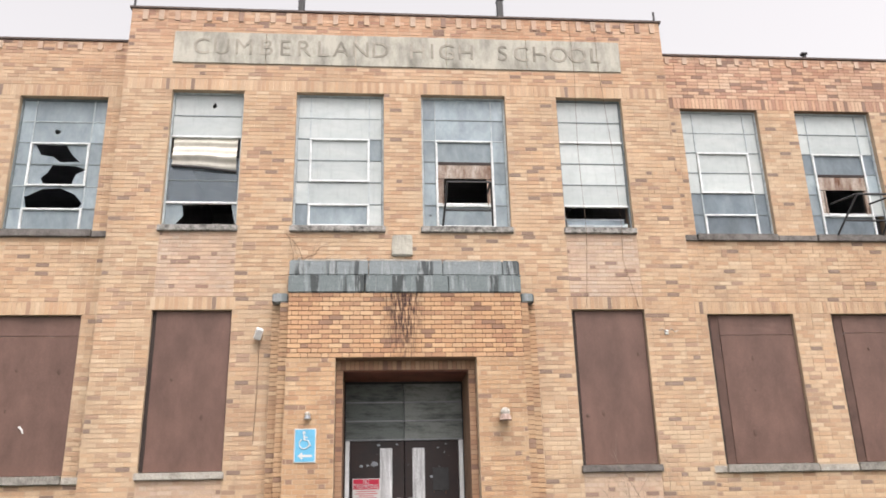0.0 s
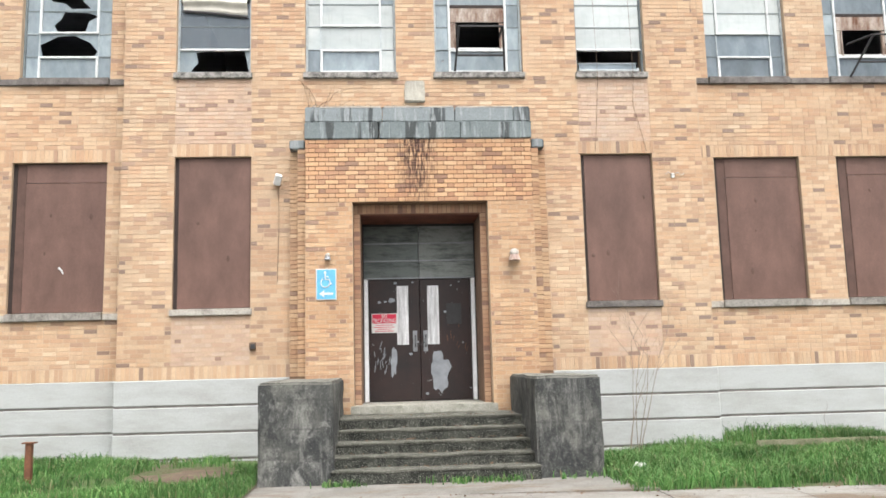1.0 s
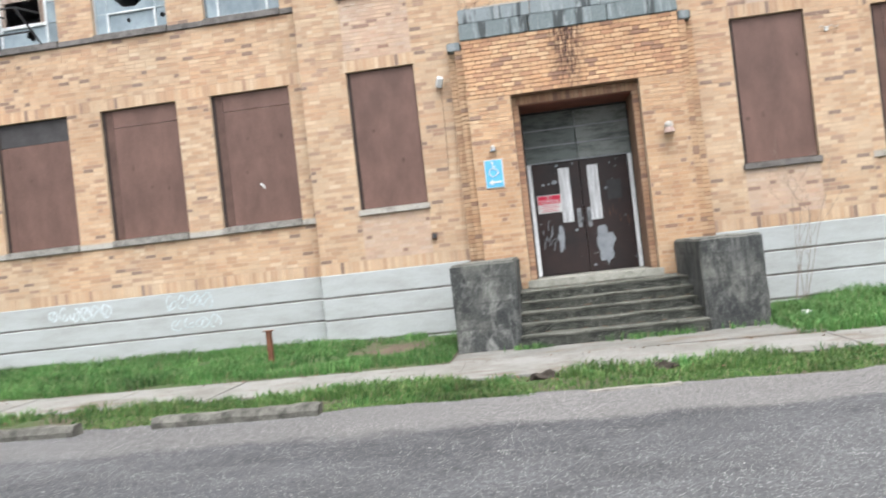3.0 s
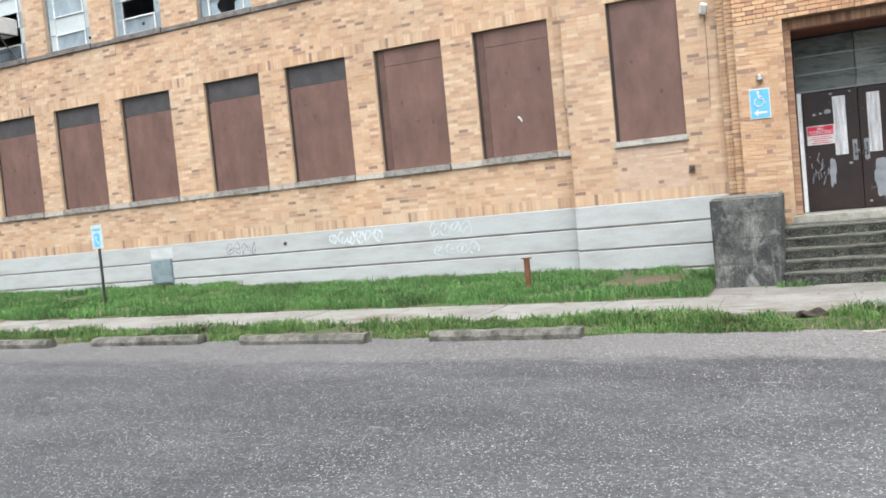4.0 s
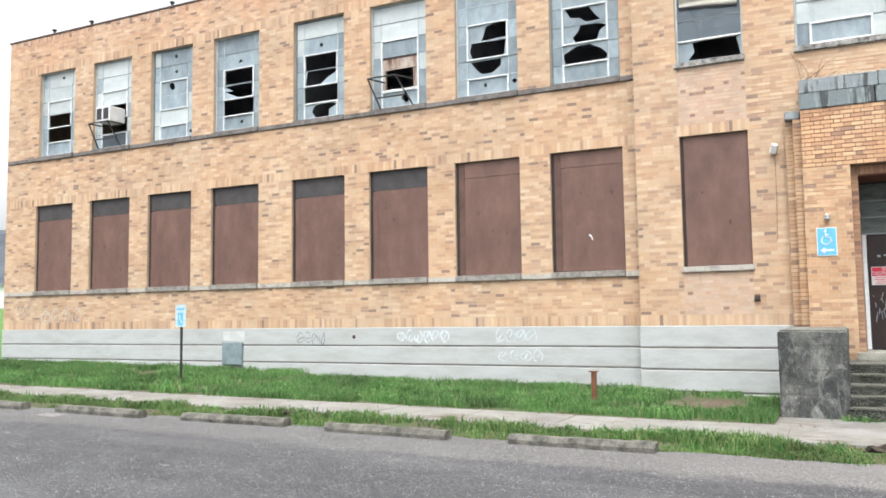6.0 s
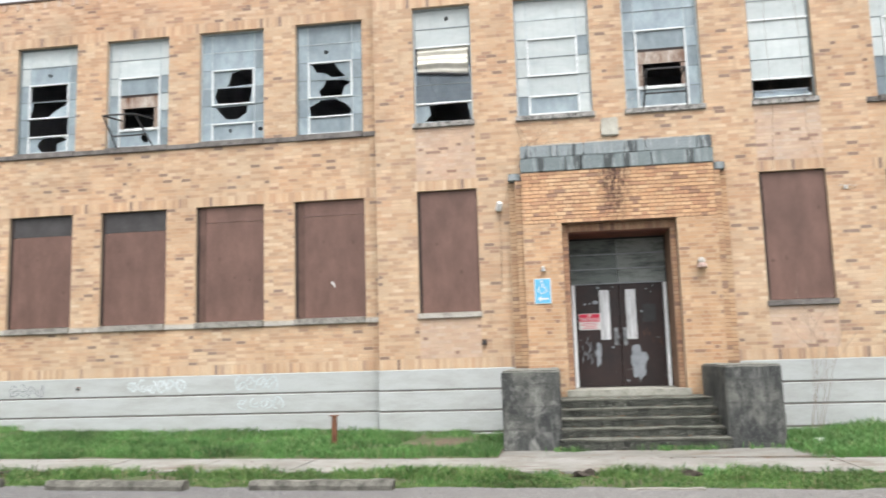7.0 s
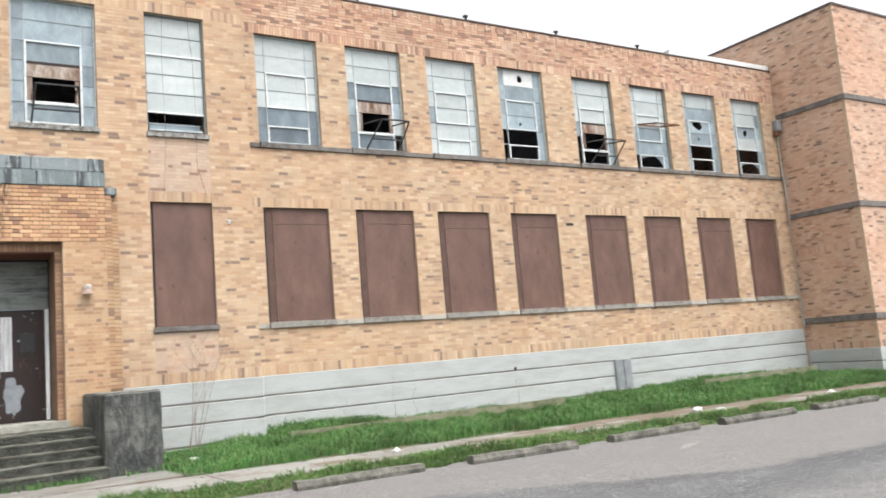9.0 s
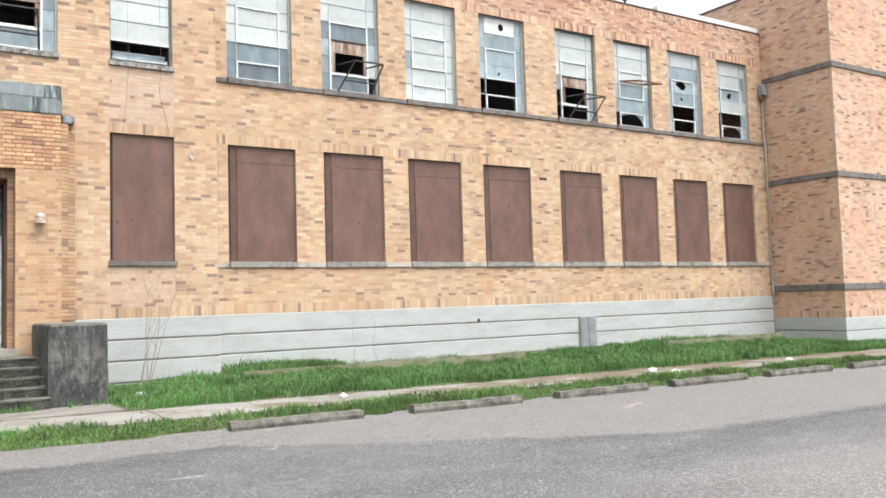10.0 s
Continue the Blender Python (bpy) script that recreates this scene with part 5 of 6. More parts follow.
# blue access sign on the porch
blue = empty("access_sign", (-1.69, PORCH_Y - 0.02, 2.55), "blue and white wheelchair access sign with arrow", "sign")
blue_plate = part("plate", box_bm((0, 0.325, 0, 0.01, 0, 0.50), bevel=0.004), M_WHITE, blue)
part("blue_field", box_bm((0.015, 0.310, -0.004, -0.001, 0.015, 0.485), bevel=0.001), M_BLUE, blue_plate, "blue field")
bm = bmesh.new()
bmesh.ops.create_circle(bm, cap_ends=True, segments=14, radius=0.022, matrix=Matrix.Translation((0.145, -0.006, 0.44)) @ pose(0, 0, 0, 90, 0, 0))
part("pictogram_head", bm, M_WHITE, blue_plate)
part("pictogram_body", tube_bm([(0.145, -0.006, 0.41), (0.15, -0.006, 0.33), (0.21, -0.006, 0.325), (0.235, -0.006, 0.25), (0.255, -0.006, 0.255)], 0.011, 5), M_WHITE, blue_plate)
part("pictogram_arm", tube_bm([(0.15, -0.006, 0.375), (0.20, -0.006, 0.37)], 0.009, 5), M_WHITE, blue_plate)
part("pictogram_wheel", tube_bm([(0.15 + 0.072 * math.cos(t), -0.006, 0.275 + 0.072 * math.sin(t)) for t in [math.radians(120 + 230 * k / 14) for k in range(15)]], 0.009, 5), M_WHITE, blue_plate)
part("arrow", box_bm((0.12, 0.27, -0.008, -0.004, 0.083, 0.117)), M_WHITE, blue_plate)
bm = bmesh.new()
bm.faces.new([bm.verts.new(v) for v in ((0.055, -0.007, 0.10), (0.13, -0.007, 0.045), (0.13, -0.007, 0.155))])
part("arrow_head", bm, M_WHITE, blue_plate)


M_COLLAR = concrete("stained_collar", (0.40, 0.31, 0.27), (0.14, 0.07, 0.05), 0.05, 0.7, 14.0, 0.5, False)


def dome_lamp(x, y, z, label, size=1.0):
    lamp = empty("wall_lamp", (x, y, z), label, "wall lamp")
    bm = bmesh.new()
    bmesh.ops.create_cone(bm, cap_ends=True, segments=18, radius1=0.05 * size, radius2=0.05 * size, depth=0.03, matrix=Matrix.Translation((0, -0.015, 0)) @ pose(0, 0, 0, 90, 0, 0))
    part("mount", bm, M_GALV, lamp)
    bm = bmesh.new()
    bmesh.ops.create_uvsphere(bm, u_segments=18, v_segments=10, radius=0.075 * size, matrix=Matrix.Translation((0, -0.09 * size, 0.03 * size)))
    part("globe", bm, M_SILL_PALE, lamp, "milky glass globe")
    bm = bmesh.new()
    bmesh.ops.create_cone(bm, cap_ends=True, segments=18, radius1=0.098 * size, radius2=0.07 * size, depth=0.09 * size, matrix=Matrix.Translation((0, -0.1 * size, -0.045 * size)))
    part("collar", bm, M_COLLAR if size > 0.8 else M_GALV, lamp, "rusty metal collar" if size > 0.8 else "grey metal collar")
    return lamp


dome_lamp(1.50, PORCH_Y, 3.22, "wall lamp with milky globe and rusty collar")
dome_lamp(-1.50, PORCH_Y, 3.24, "small grey wall lamp above the access sign", 0.55)
flood = empty("flood_light", (-2.36, BLOCK_Y - 0.02, 4.64), "small white flood light on the brick wall", "lamp")
fl = part("head", box_bm((-0.055, 0.055, -0.16, -0.03, -0.09, 0.09), bevel=0.015), M_WHITE, flood)
fl.rotation_euler = (0.5, 0.2, 0.3)
part("arm", tube_bm([(0, 0.0, -0.05), (0, -0.07, 0)], 0.014, 6), M_GALV, flood)
part("conduit", tube_bm([(0.02, 0.005, -0.06), (0.025, 0.002, -0.9), (0.0, 0.004, -1.75)], 0.005, 5), M_CABLE, flood, "thin brown cable")
sock = empty("outlet_box", (-2.75, BLOCK_Y - 0.01, 1.86), "small rusty outlet box on the wall", "outlet box")
part("box", box_bm((-0.05, 0.05, -0.05, 0.01, -0.06, 0.06), bevel=0.008), M_CABLE, sock)
part("flap", box_bm((-0.03, 0.045, -0.064, -0.052, -0.045, 0.03), bevel=0.004), M_DARK, sock)

# ---- parking stops ----


def stop(x0, x1, y, seed):
    z = ground_z((x0 + x1) / 2) + 0.005
    L = x1 - x0
    bm = bmesh.new()
    prof = [(-0.09, -0.08), (0.09, -0.08), (0.10, 0.0), (0.065, 0.06), (-0.065, 0.06), (-0.10, 0.0)]
    k = 16
    rings = [[bm.verts.new((L * i / k, p[0], p[1])) for p in prof] for i in range(k + 1)]
    for a, b in zip(rings, rings[1:]):
        for j in range(6):
            bm.faces.new((a[j], a[(j + 1) % 6], b[(j + 1) % 6], b[j]))
    bm.faces.new(rings[0])
    bm.faces.new(rings[-1][::-1])
    for v in bm.verts:
        v.co += noise.noise_vector(v.co * 4 + Vector((seed * 3.7, 0, 0))) * 0.022
    ob = part("parking_stop", bm, M_STOP)
    ob.matrix_basis = pose(x0, y, z, 0, 0.5, random.Random(seed).uniform(-1.5, 1.5))
    return tagged(ob, "chipped grey concrete parking stop at the verge", "parking stop", "parking stops")


for i, (a, b) in enumerate([(-5.14, -3.32), (-7.85, -5.97), (-10.55, -8.64), (-13.27, -11.34), (-16.0, -14.1), (-18.7, -16.8), (3.04, 4.94), (5.73, 7.69), (8.47, 10.46), (11.18, 13.2), (13.91, 16.0), (16.75, 18.7), (19.5, 21.5)]):
    stop(a, b, VERGE - 0.13 + random.Random(i).uniform(-0.04, 0.04), i)

tagged(part("kerb_remnant", rough_box(-0.55, 0.40, VERGE - 0.10, VERGE + 0.01, -0.12, -0.038, 14, 0.012, 0.012, 3), M_SILL_LOW), "pale broken strip of old kerb flush with the asphalt", "kerb")

# ---- posts and signs in the lawn ----
post = empty("rusty_post", (-5.2, -2.43, -0.02), "short rusty steel stub post with a cap", "post")
part("shaft", box_bm((-0.04, 0.04, -0.04, 0.04, -0.1, 0.63), bevel=0.006), M_RUST, post)
part("cap", box_bm((-0.08, 0.08, -0.06, 0.06, 0.63, 0.648), bevel=0.004), M_RUST, post)


def sign_post(x, y, label):
    s = empty("parking_sign", (x, y, lawn_z(x, y)), label, "sign", "parking signs in the lawn")
    part("pole", box_bm((-0.025, 0.025, -0.02, 0.02, -0.15, 1.70), bevel=0.004), M_DARK, s, "dark steel channel pole")
    plate = part("plate", box_bm((-0.155, 0.155, -0.032, -0.022, 1.22, 1.72), bevel=0.003), M_SIGN_PALE, s)
    part("blue_field", box_bm((-0.075, 0.075, -0.037, -0.033, 1.26, 1.54)), M_BLUE, plate, "blue pictogram field")
    part("pictogram", tube_bm([(-0.02, -0.038, 1.49), (-0.015, -0.038, 1.38), (0.02, -0.038, 1.37), (0.03, -0.038, 1.31)], 0.010, 5), M_WHITE, plate)
    part("text_bar", box_bm((-0.11, 0.11, -0.036, -0.033, 1.60, 1.64)), M_BLUE, plate)
    return s


sign_post(-14.63, -2.3, "white and blue parking sign on dark pole")
sign_post(-21.0, -2.3, "white and blue parking sign on dark pole")

# ---- fixtures on the base ----
for x, z in ((-11.75, 1.13), (11.7, 0.98)):
    stubby = empty("pipe_stub", (x, WING_Y - 0.012, z), "short dark pipe end sticking out of the base", "pipe stub", "pipe stubs in the base")
    part("pipe", tube_bm([(0, 0.05, 0), (0, -0.035, -0.004)], 0.030, 10), M_DARK, stubby)
    part("flange", tube_bm([(0, 0.01, 0), (0, -0.006, 0)], 0.045, 12), M_RUST, stubby, "rusty flange")
b = empty("utility_box", (-15.37, WING_Y - 0.012, 0.42), "grey metal utility hatch on the concrete base", "utility box")
part("body", box_bm((-0.32, 0.32, -0.06, 0.0, 0, 0.58), bevel=0.008), M_HATCH, b)
part("lid", box_bm((-0.30, 0.30, -0.072, -0.062, 0.02, 0.56), bevel=0.004), M_HATCH, b)
part("paint_patch", box_bm((-0.33, 0.36, -0.004, 0.0, 0.61, 0.86)), M_PATCH, b, "patch of paler paint above the hatch")
b = empty("metal_panel", (15.36, WING_Y + 0.025, -0.08), "tall grey weathered metal panel against the base", "panel")
part("sheet", box_bm((-0.30, 0.30, -0.10, -0.04, 0, 1.03), bevel=0.008), M_GALV, b)
part("rib", box_bm((-0.26, -0.2, -0.115, -0.102, 0.03, 1.0), bevel=0.004), M_GALV, b)
part("rib", box_bm((0.0, 0.05, -0.115, -0.102, 0.03, 1.0), bevel=0.004), M_GALV, b)
pipe = empty("downspout", (ANNEX_X - 0.14, WING_Y - 0.06, 0.0), "white downspout with grey rain head in the corner", "downspout")
part("rain_head", box_bm((-0.14, 0.10, -0.16, 0.04, 8.05, 8.42), bevel=0.02), M_GALV, pipe, "grey sheet-metal rain head")
part("outlet", box_bm((-0.20, -0.02, -0.10, 0.0, 7.86, 8.05), bevel=0.02), M_RUST, pipe)
part("pipe", tube_bm([(0, 0, 7.95), (0.0, 0, 6.6), (0.03, -0.02, 6.3), (0.03, -0.02, 1.4)], 0.035, 8), M_SILL_PALE, pipe)
tagged(part("roof_flashing", box_bm((18.8, ANNEX_X - 0.02, WING_Y + 0.02, WING_Y + 0.4, WING_TOP + 0.046, WING_TOP + 0.22), bevel=0.01), M_WHITE), "white metal roof flashing on the parapet", "flashing", kind="structure")

# knobs and stubs on the parapets
for x in (-22.43, -20.85, -17.7, -14.5, -11.3, -8.1, 8.0, 11.2, 14.3, 17.5, 20.7):
    k = empty("roof_stub", (x, WING_Y + 0.1, WING_TOP + 0.045), "small dark metal stub on the parapet", "roof stub", "parapet stubs")
    part("stem", box_bm((-0.03, 0.03, -0.03, 0.03, 0, 0.12), bevel=0.006), M_DARK, k)
    part("cap", box_bm((-0.07, 0.05, -0.05, 0.05, 0.12, 0.17), bevel=0.01), M_DARK, k)
for x, h in ((-1.91, 0.62), (1.91, 0.62)):
    k = empty("roof_vent", (x, BLOCK_Y + 0.35, BLOCK_TOP), "dark square vent pipe on the roof", "vent pipe", "roof vents")
    shaft = part("pipe", box_bm((-0.06, 0.06, -0.06, 0.06, 0, h), bevel=0.008), M_DARK, k)
    part("lip", box_bm((-0.07, 0.07, -0.07, 0.07, h, h + 0.03), bevel=0.006), M_DARK, shaft)
for x in (-4.9, 4.86):
    tagged(part("roof_rod", tube_bm([(x, 0.05, BLOCK_TOP), (x, 0.05, BLOCK_TOP + 0.28)], 0.022, 6), M_DARK), "short dark rod at the parapet corner", "rod")

# faded scrawls on the base: strokes only


def scrawl(x0, x1, z0, z1, mat, count, seed, y=WING_Y, bold=0.016):
    """Round bubble strokes side by side, with a bar or a tail on each: no letters."""
    rnd = random.Random(seed)
    g = empty("graffiti", (x0, y - 0.014, z0), "faded spray-paint scrawl on the concrete base" if mat is not M_INK else "dark spray-paint scrawl on the base", "graffiti")
    cell, h = (x1 - x0) / count, z1 - z0
    for i in range(count):
        cx, a0, turn = cell * (i + 0.5), rnd.uniform(0, math.tau), rnd.uniform(0.62, 1.0)
        rx, rz, lift = cell * rnd.uniform(0.36, 0.5), h * rnd.uniform(0.34, 0.5), h * rnd.uniform(0.42, 0.58)
        loop = [(cx + rx * math.cos(a0 + turn * math.tau * k / 16), 0.0, lift + rz * math.sin(a0 + turn * math.tau * k / 16) * (1 + 0.2 * math.sin(k))) for k in range(17)]
        bar = [(cx + rx * rnd.uniform(-0.8, 0.0), 0.0, h * rnd.uniform(0.0, 0.5)), (cx, 0.0, h * 0.5), (cx + rx * rnd.uniform(0.0, 0.9), 0.0, h * rnd.uniform(0.5, 1.0))]
        for pts in (loop, bar):
            stroke = part("stroke", tube_bm(pts, bold * rnd.uniform(0.7, 1.1), 6), mat, g)
            stroke.scale.y = 0.15
    return g


scrawl(-13.4, -12.55, 0.95, 1.25, M_INK, 4, 1, bold=0.010)
scrawl(-10.6, -9.25, 1.0, 1.26, M_CHALK_BRIGHT, 6, 2, bold=0.026)
scrawl(-8.15, -7.2, 1.0, 1.3, M_CHALK, 4, 3)
scrawl(-8.1, -7.05, 0.6, 0.84, M_CHALK, 4, 4)
scrawl(-23.6, -23.0, 1.75, 2.05, M_INK, 2, 5, WING_Y + 0.006, 0.010)
scrawl(-22.6, -20.9, 1.5, 1.95, M_CHALK, 4, 6, WING_Y + 0.006, 0.010)

tagged(part("paint_chip", tube_bm([(-6.02, WING_Y + 0.062, 3.24), (-5.97, WING_Y + 0.062, 3.19), (-5.95, WING_Y + 0.064, 3.13)], 0.02, 5, 0.6), M_WHITE), "white chip of torn paper on the board", "paper scrap")
# no hole is cut: a flush dark box stands for the gap's shade
hole = part("missing_brick", box_bm((13.86, 14.12, WING_Y - 0.009, WING_Y + 0.02, 4.70, 4.775)), M_DARK, wing_r, "thin dark box painted for the shade in a missing brick's gap")
# cables down the wall, dead vine over the cornice
for k, (xa, xb, xc) in enumerate(((3.15, 3.12, 3.05), (3.62, 3.75, 3.95))):
    tagged(part("cable", tube_bm([(xa, -0.03, 10.66), (xa + 0.02, -0.045, 9.5), (xb, -0.035, 8.0), (xb + 0.02, -0.08, 6.4), (xb, -0.025, 5.9), (xc, -0.02, 5.05)], 0.0035, 5), M_CABLE), "thin dark cable hanging down the brick front", "cable")
rnd = random.Random(12)
vine = empty("dead_vine", (-1.85, PORCH_Y + 0.1, 5.7), "dry brown vine stems above the cornice", "vine")
for i in range(6):
    p = Vector((rnd.uniform(-0.15, 0.12), 0.2, rnd.uniform(-0.25, 0.1)))
    pts = [p.copy()]
    d = Vector((rnd.uniform(-0.3, 0.9), 0, rnd.uniform(0.2, 1))).normalized()
    for k in range(7):
        d = (d + Vector((rnd.uniform(-0.5, 0.5), 0, rnd.uniform(-0.5, 0.4)))).normalized()
        p = p + d * 0.12
        p.y = 0.3 + rnd.uniform(0, 0.06)
        pts.append(p.copy())
    part("stem", tube_bm(pts, 0.006, 4, 0.4), M_CABLE, vine)
for i in range(16):
    x = -1.6 + i * 0.11
    part("stem", tube_bm([(x + 1.85 - 1.85 + 1.6, 0.02, 0.02), (x + 1.6 + rnd.uniform(-0.05, 0.05), 0.0, 0.08), (x + 1.6 + rnd.uniform(-0.1, 0.1), 0.02, 0.12)], 0.006, 4, 0.5), M_TWIG, vine)


rnd = random.Random(77)
for k in range(34):
    x = rnd.uniform(-1.8, 1.4)
    bm = bmesh.new()
    bmesh.ops.create_icosphere(bm, subdivisions=1, radius=rnd.uniform(0.015, 0.035), matrix=Matrix.Translation((x, PORCH_Y + rnd.uniform(0.03, 0.15), 5.735)))
    for v in bm.verts:
        v.co += noise.noise_vector(v.co * 30) * 0.012
    part("crumb", bm, M_SILL_PALE if rnd.random() < 0.6 else M_TWIG, cornice).location = (0, -PORCH_Y, -5.18)


def sapling(x, y, seed, height):
    rnd = random.Random(seed)
    s = empty("bare_sapling", (x, y, lawn_z(x, y)), "thin leafless sapling against the base", "sapling")

    def grow(p, d, length, r, depth):
        pts = [p.copy()]
        n = 7
        for i in range(n):
            d = (d + Vector((rnd.uniform(-0.13, 0.13), rnd.uniform(-0.08, 0.08), 0.09))).normalized()
            p = p + d * length / n
            pts.append(p.copy())
            if depth < 2 and i > 1 and rnd.random() < 0.55:
                grow(p, (d + Vector((rnd.choice((-1, 1)) * rnd.uniform(0.4, 0.9), rnd.uniform(-0.3, 0.3), 0.1))).normalized(), length * rnd.uniform(0.3, 0.5), r * 0.5, depth + 1)
        part("stem" if depth == 0 else "twig", tube_bm(pts, r, 5, 0.35), M_TWIG, s)

    for k in range(5):
        grow(Vector((rnd.uniform(-0.16, 0.2), 0, -0.05)), Vector((rnd.uniform(-0.22, 0.22), 0, 1)).normalized(), height * rnd.uniform(0.75, 1), 0.0085, 0)
    return s


sapling(3.36, -0.5, 12, 2.1)


def litter(x, y, size, seed):
    bm = bmesh.new()
    bmesh.ops.create_icosphere(bm, subdivisions=2, radius=size)
    for v in bm.verts:
        v.co = Vector((v.co.x * 1.2, v.co.y, v.co.z * 0.7)) + noise.noise_vector(v.co * 14 + Vector((seed, 0, 0))) * size * 0.45
    ob = part("litter", bm, M_WHITE)
    ob.location = (x, y, max(ground_z(x), lawn_z(x, y) if y > WALK_BACK else -9) + size * 0.5)
    return tagged(ob, "crumpled white piece of litter on the ground", "litter", "litter")


litter(2.85, -2.3, 0.10, 1)
litter(5.6, -4.5, 0.075, 2)
litter(12.6, -4.7, 0.09, 3)
litter(12.75, -5.2, 0.08, 4)
litter(17.2, -4.7, 0.07, 5)

for x, top, sd in ((8.13, 1.15, 1), (8.68, 1.25, 2), (11.7, 0.75, 3), (6.9, 0.7, 4)):
    rnd = random.Random(sd)
    pts = [(x + rnd.uniform(-0.05, 0.05), WING_Y - 0.045, 0.1 + (top - 0.1) * k / 7) for k in range(8)]
    tagged(part("dry_stem", tube_bm(pts, 0.0045, 5, 0.4), M_TWIG), "dry weed stem clinging to the base", "weed stem")
stub = empty("wire_stub", (4.38, BLOCK_Y, 4.62), "white bracket with loose wire ends on the wall", "bracket")
part("plate", box_bm((-0.03, 0.03, -0.03, 0.0, -0.04, 0.04), bevel=0.006), M_WHITE, stub)
part("wire", tube_bm([(0, -0.03, 0), (0.08, -0.05, 0.05), (0.14, -0.03, 0.0), (0.2, -0.02, 0.03)], 0.008, 5), M_SILL_PALE, stub)
part("wire", tube_bm([(0, -0.03, 0), (-0.09, -0.04, 0.06), (-0.12, -0.03, 0.02)], 0.008, 5), M_SILL_PALE, stub)

# half-buried old kerbs in the east lawn
for x0, x1, y, z in ((5.1, 12.2, -0.95, 0.215), (17.15, 22.2, -0.95, 0.215)):
    kb = part("old_kerb", rough_box(x0, x1, y - 0.03, y + 0.03, -0.25, 0.0, 12, 0.008, 0.015, x0), M_EDGING)
    kb.location.z = z
    tagged(kb, "half-buried old concrete edging in the grass", "kerb")
bm = bmesh.new()
bmesh.ops.create_circle(bm, cap_ends=True, segments=28, radius=0.62)
bmesh.ops.subdivide_edges(bm, edges=list(bm.edges), cuts=2)
for v in bm.verts:
    v.co.z = 0.13 * max(0.0, 1 - v.co.length / 0.62) ** 0.7 + 0.02 * noise.noise(v.co * 5)
    v.co.x *= 1.1
M_EARTH = plain("bare_earth", (0.120, 0.088, 0.064), 0.95, 0.35, 4.0)
ob = part("bare_earth", bm, M_EARTH)
ob.location = (-3.4, -1.7, 0.05)
tagged(ob, "patch of bare brown earth in the lawn", "earth", kind="structure")

# ---- grass ----


def grass(name, spots, label, mat=M_GRASS, wide=1.0):
    """Bent blades, three triangles each, in one mesh; spots are rows of x, y, z, height."""
    n = len(spots)
    r = np.random.default_rng(11)
    a = r.uniform(0, math.tau, n)
    w = r.uniform(0.003, 0.0065, n) * wide
    lean = r.uniform(0.1, 1.0, n)
    la = r.uniform(0, math.tau, n)
    h = spots[:, 3]
    cx, sx = np.cos(a) * w, np.sin(a) * w
    lx, ly = np.cos(la) * lean * h, np.sin(la) * lean * h
    v = np.empty((n, 5, 3))
    base = spots[:, :3]
    v[:, 0] = base + np.stack([cx, sx, -0.02 + 0 * h], 1)
    v[:, 1] = base + np.stack([-cx, -sx, -0.02 + 0 * h], 1)
    v[:, 2] = base + np.stack([lx * 0.3 - cx * 0.8, ly * 0.3 - sx * 0.8, h * 0.58], 1)
    v[:, 3] = base + np.stack([lx * 0.3 + cx * 0.8, ly * 0.3 + sx * 0.8, h * 0.58], 1)
    v[:, 4] = base + np.stack([lx, ly, h * (1 - 0.25 * lean)], 1)
    k = 5 * np.arange(n)[:, None]
    quads = (np.array([[0, 1, 2, 3]]) + k).tolist()
    tris = (np.array([[3, 2, 4]]) + k).tolist()
    me = bpy.data.meshes.new(name)
    me.from_pydata(v.reshape(-1, 3).tolist(), [], quads + tris)
    me.materials.append(mat)
    return tagged(new(name, me), label, "grass", kind="stuff")


def scatter(x0, x1, y0, y1, per_m2, height, ground_at, tall, bare, seed):
    r = np.random.default_rng(seed)
    n = int((x1 - x0) * (y1 - y0) * per_m2)
    rows = []
    for x, y, q, hh in zip(r.uniform(x0, x1, n), r.uniform(y0, y1, n), r.random(n), r.uniform(0.5, 1.1, n)):
        c = 0.5 + 1.05 * noise.noise(Vector((x * 0.8, y * 0.8, seed))) + 0.45 * noise.noise(Vector((x * 2.7, y * 2.7, seed)))
        if c < bare + 0.25 * q:
            continue
        rows.append((x, y, ground_at(x, y), height * hh * min(1.5, 0.55 + tall * max(0.0, c))))
    return rows


def tufts(x0, x1, y0, y1, per_m2, blades, h0, h1, ground_at, seed, keep=None):
    """Clumps of longer blades, thick in some places and missing in others."""
    r = np.random.default_rng(seed)
    rows = []
    for x, y, h in zip(*(r.uniform(lo, hi, int((x1 - x0) * (y1 - y0) * per_m2)) for lo, hi in ((x0, x1), (y0, y1), (h0, h1)))):
        if noise.noise(Vector((x * 0.9, y * 1.4, seed))) < -0.12 or (keep and not keep(x, y)):
            continue
        spread = 0.05 + 0.22 * h
        for dx, dy, k in zip(r.normal(0, spread, blades), r.normal(0, spread, blades), r.uniform(0.55, 1.1, blades)):
            if y0 - 0.04 < y + dy < y1:
                rows.append((x + dx, y + dy, ground_at(x + dx, y + dy), h * k))
    return rows


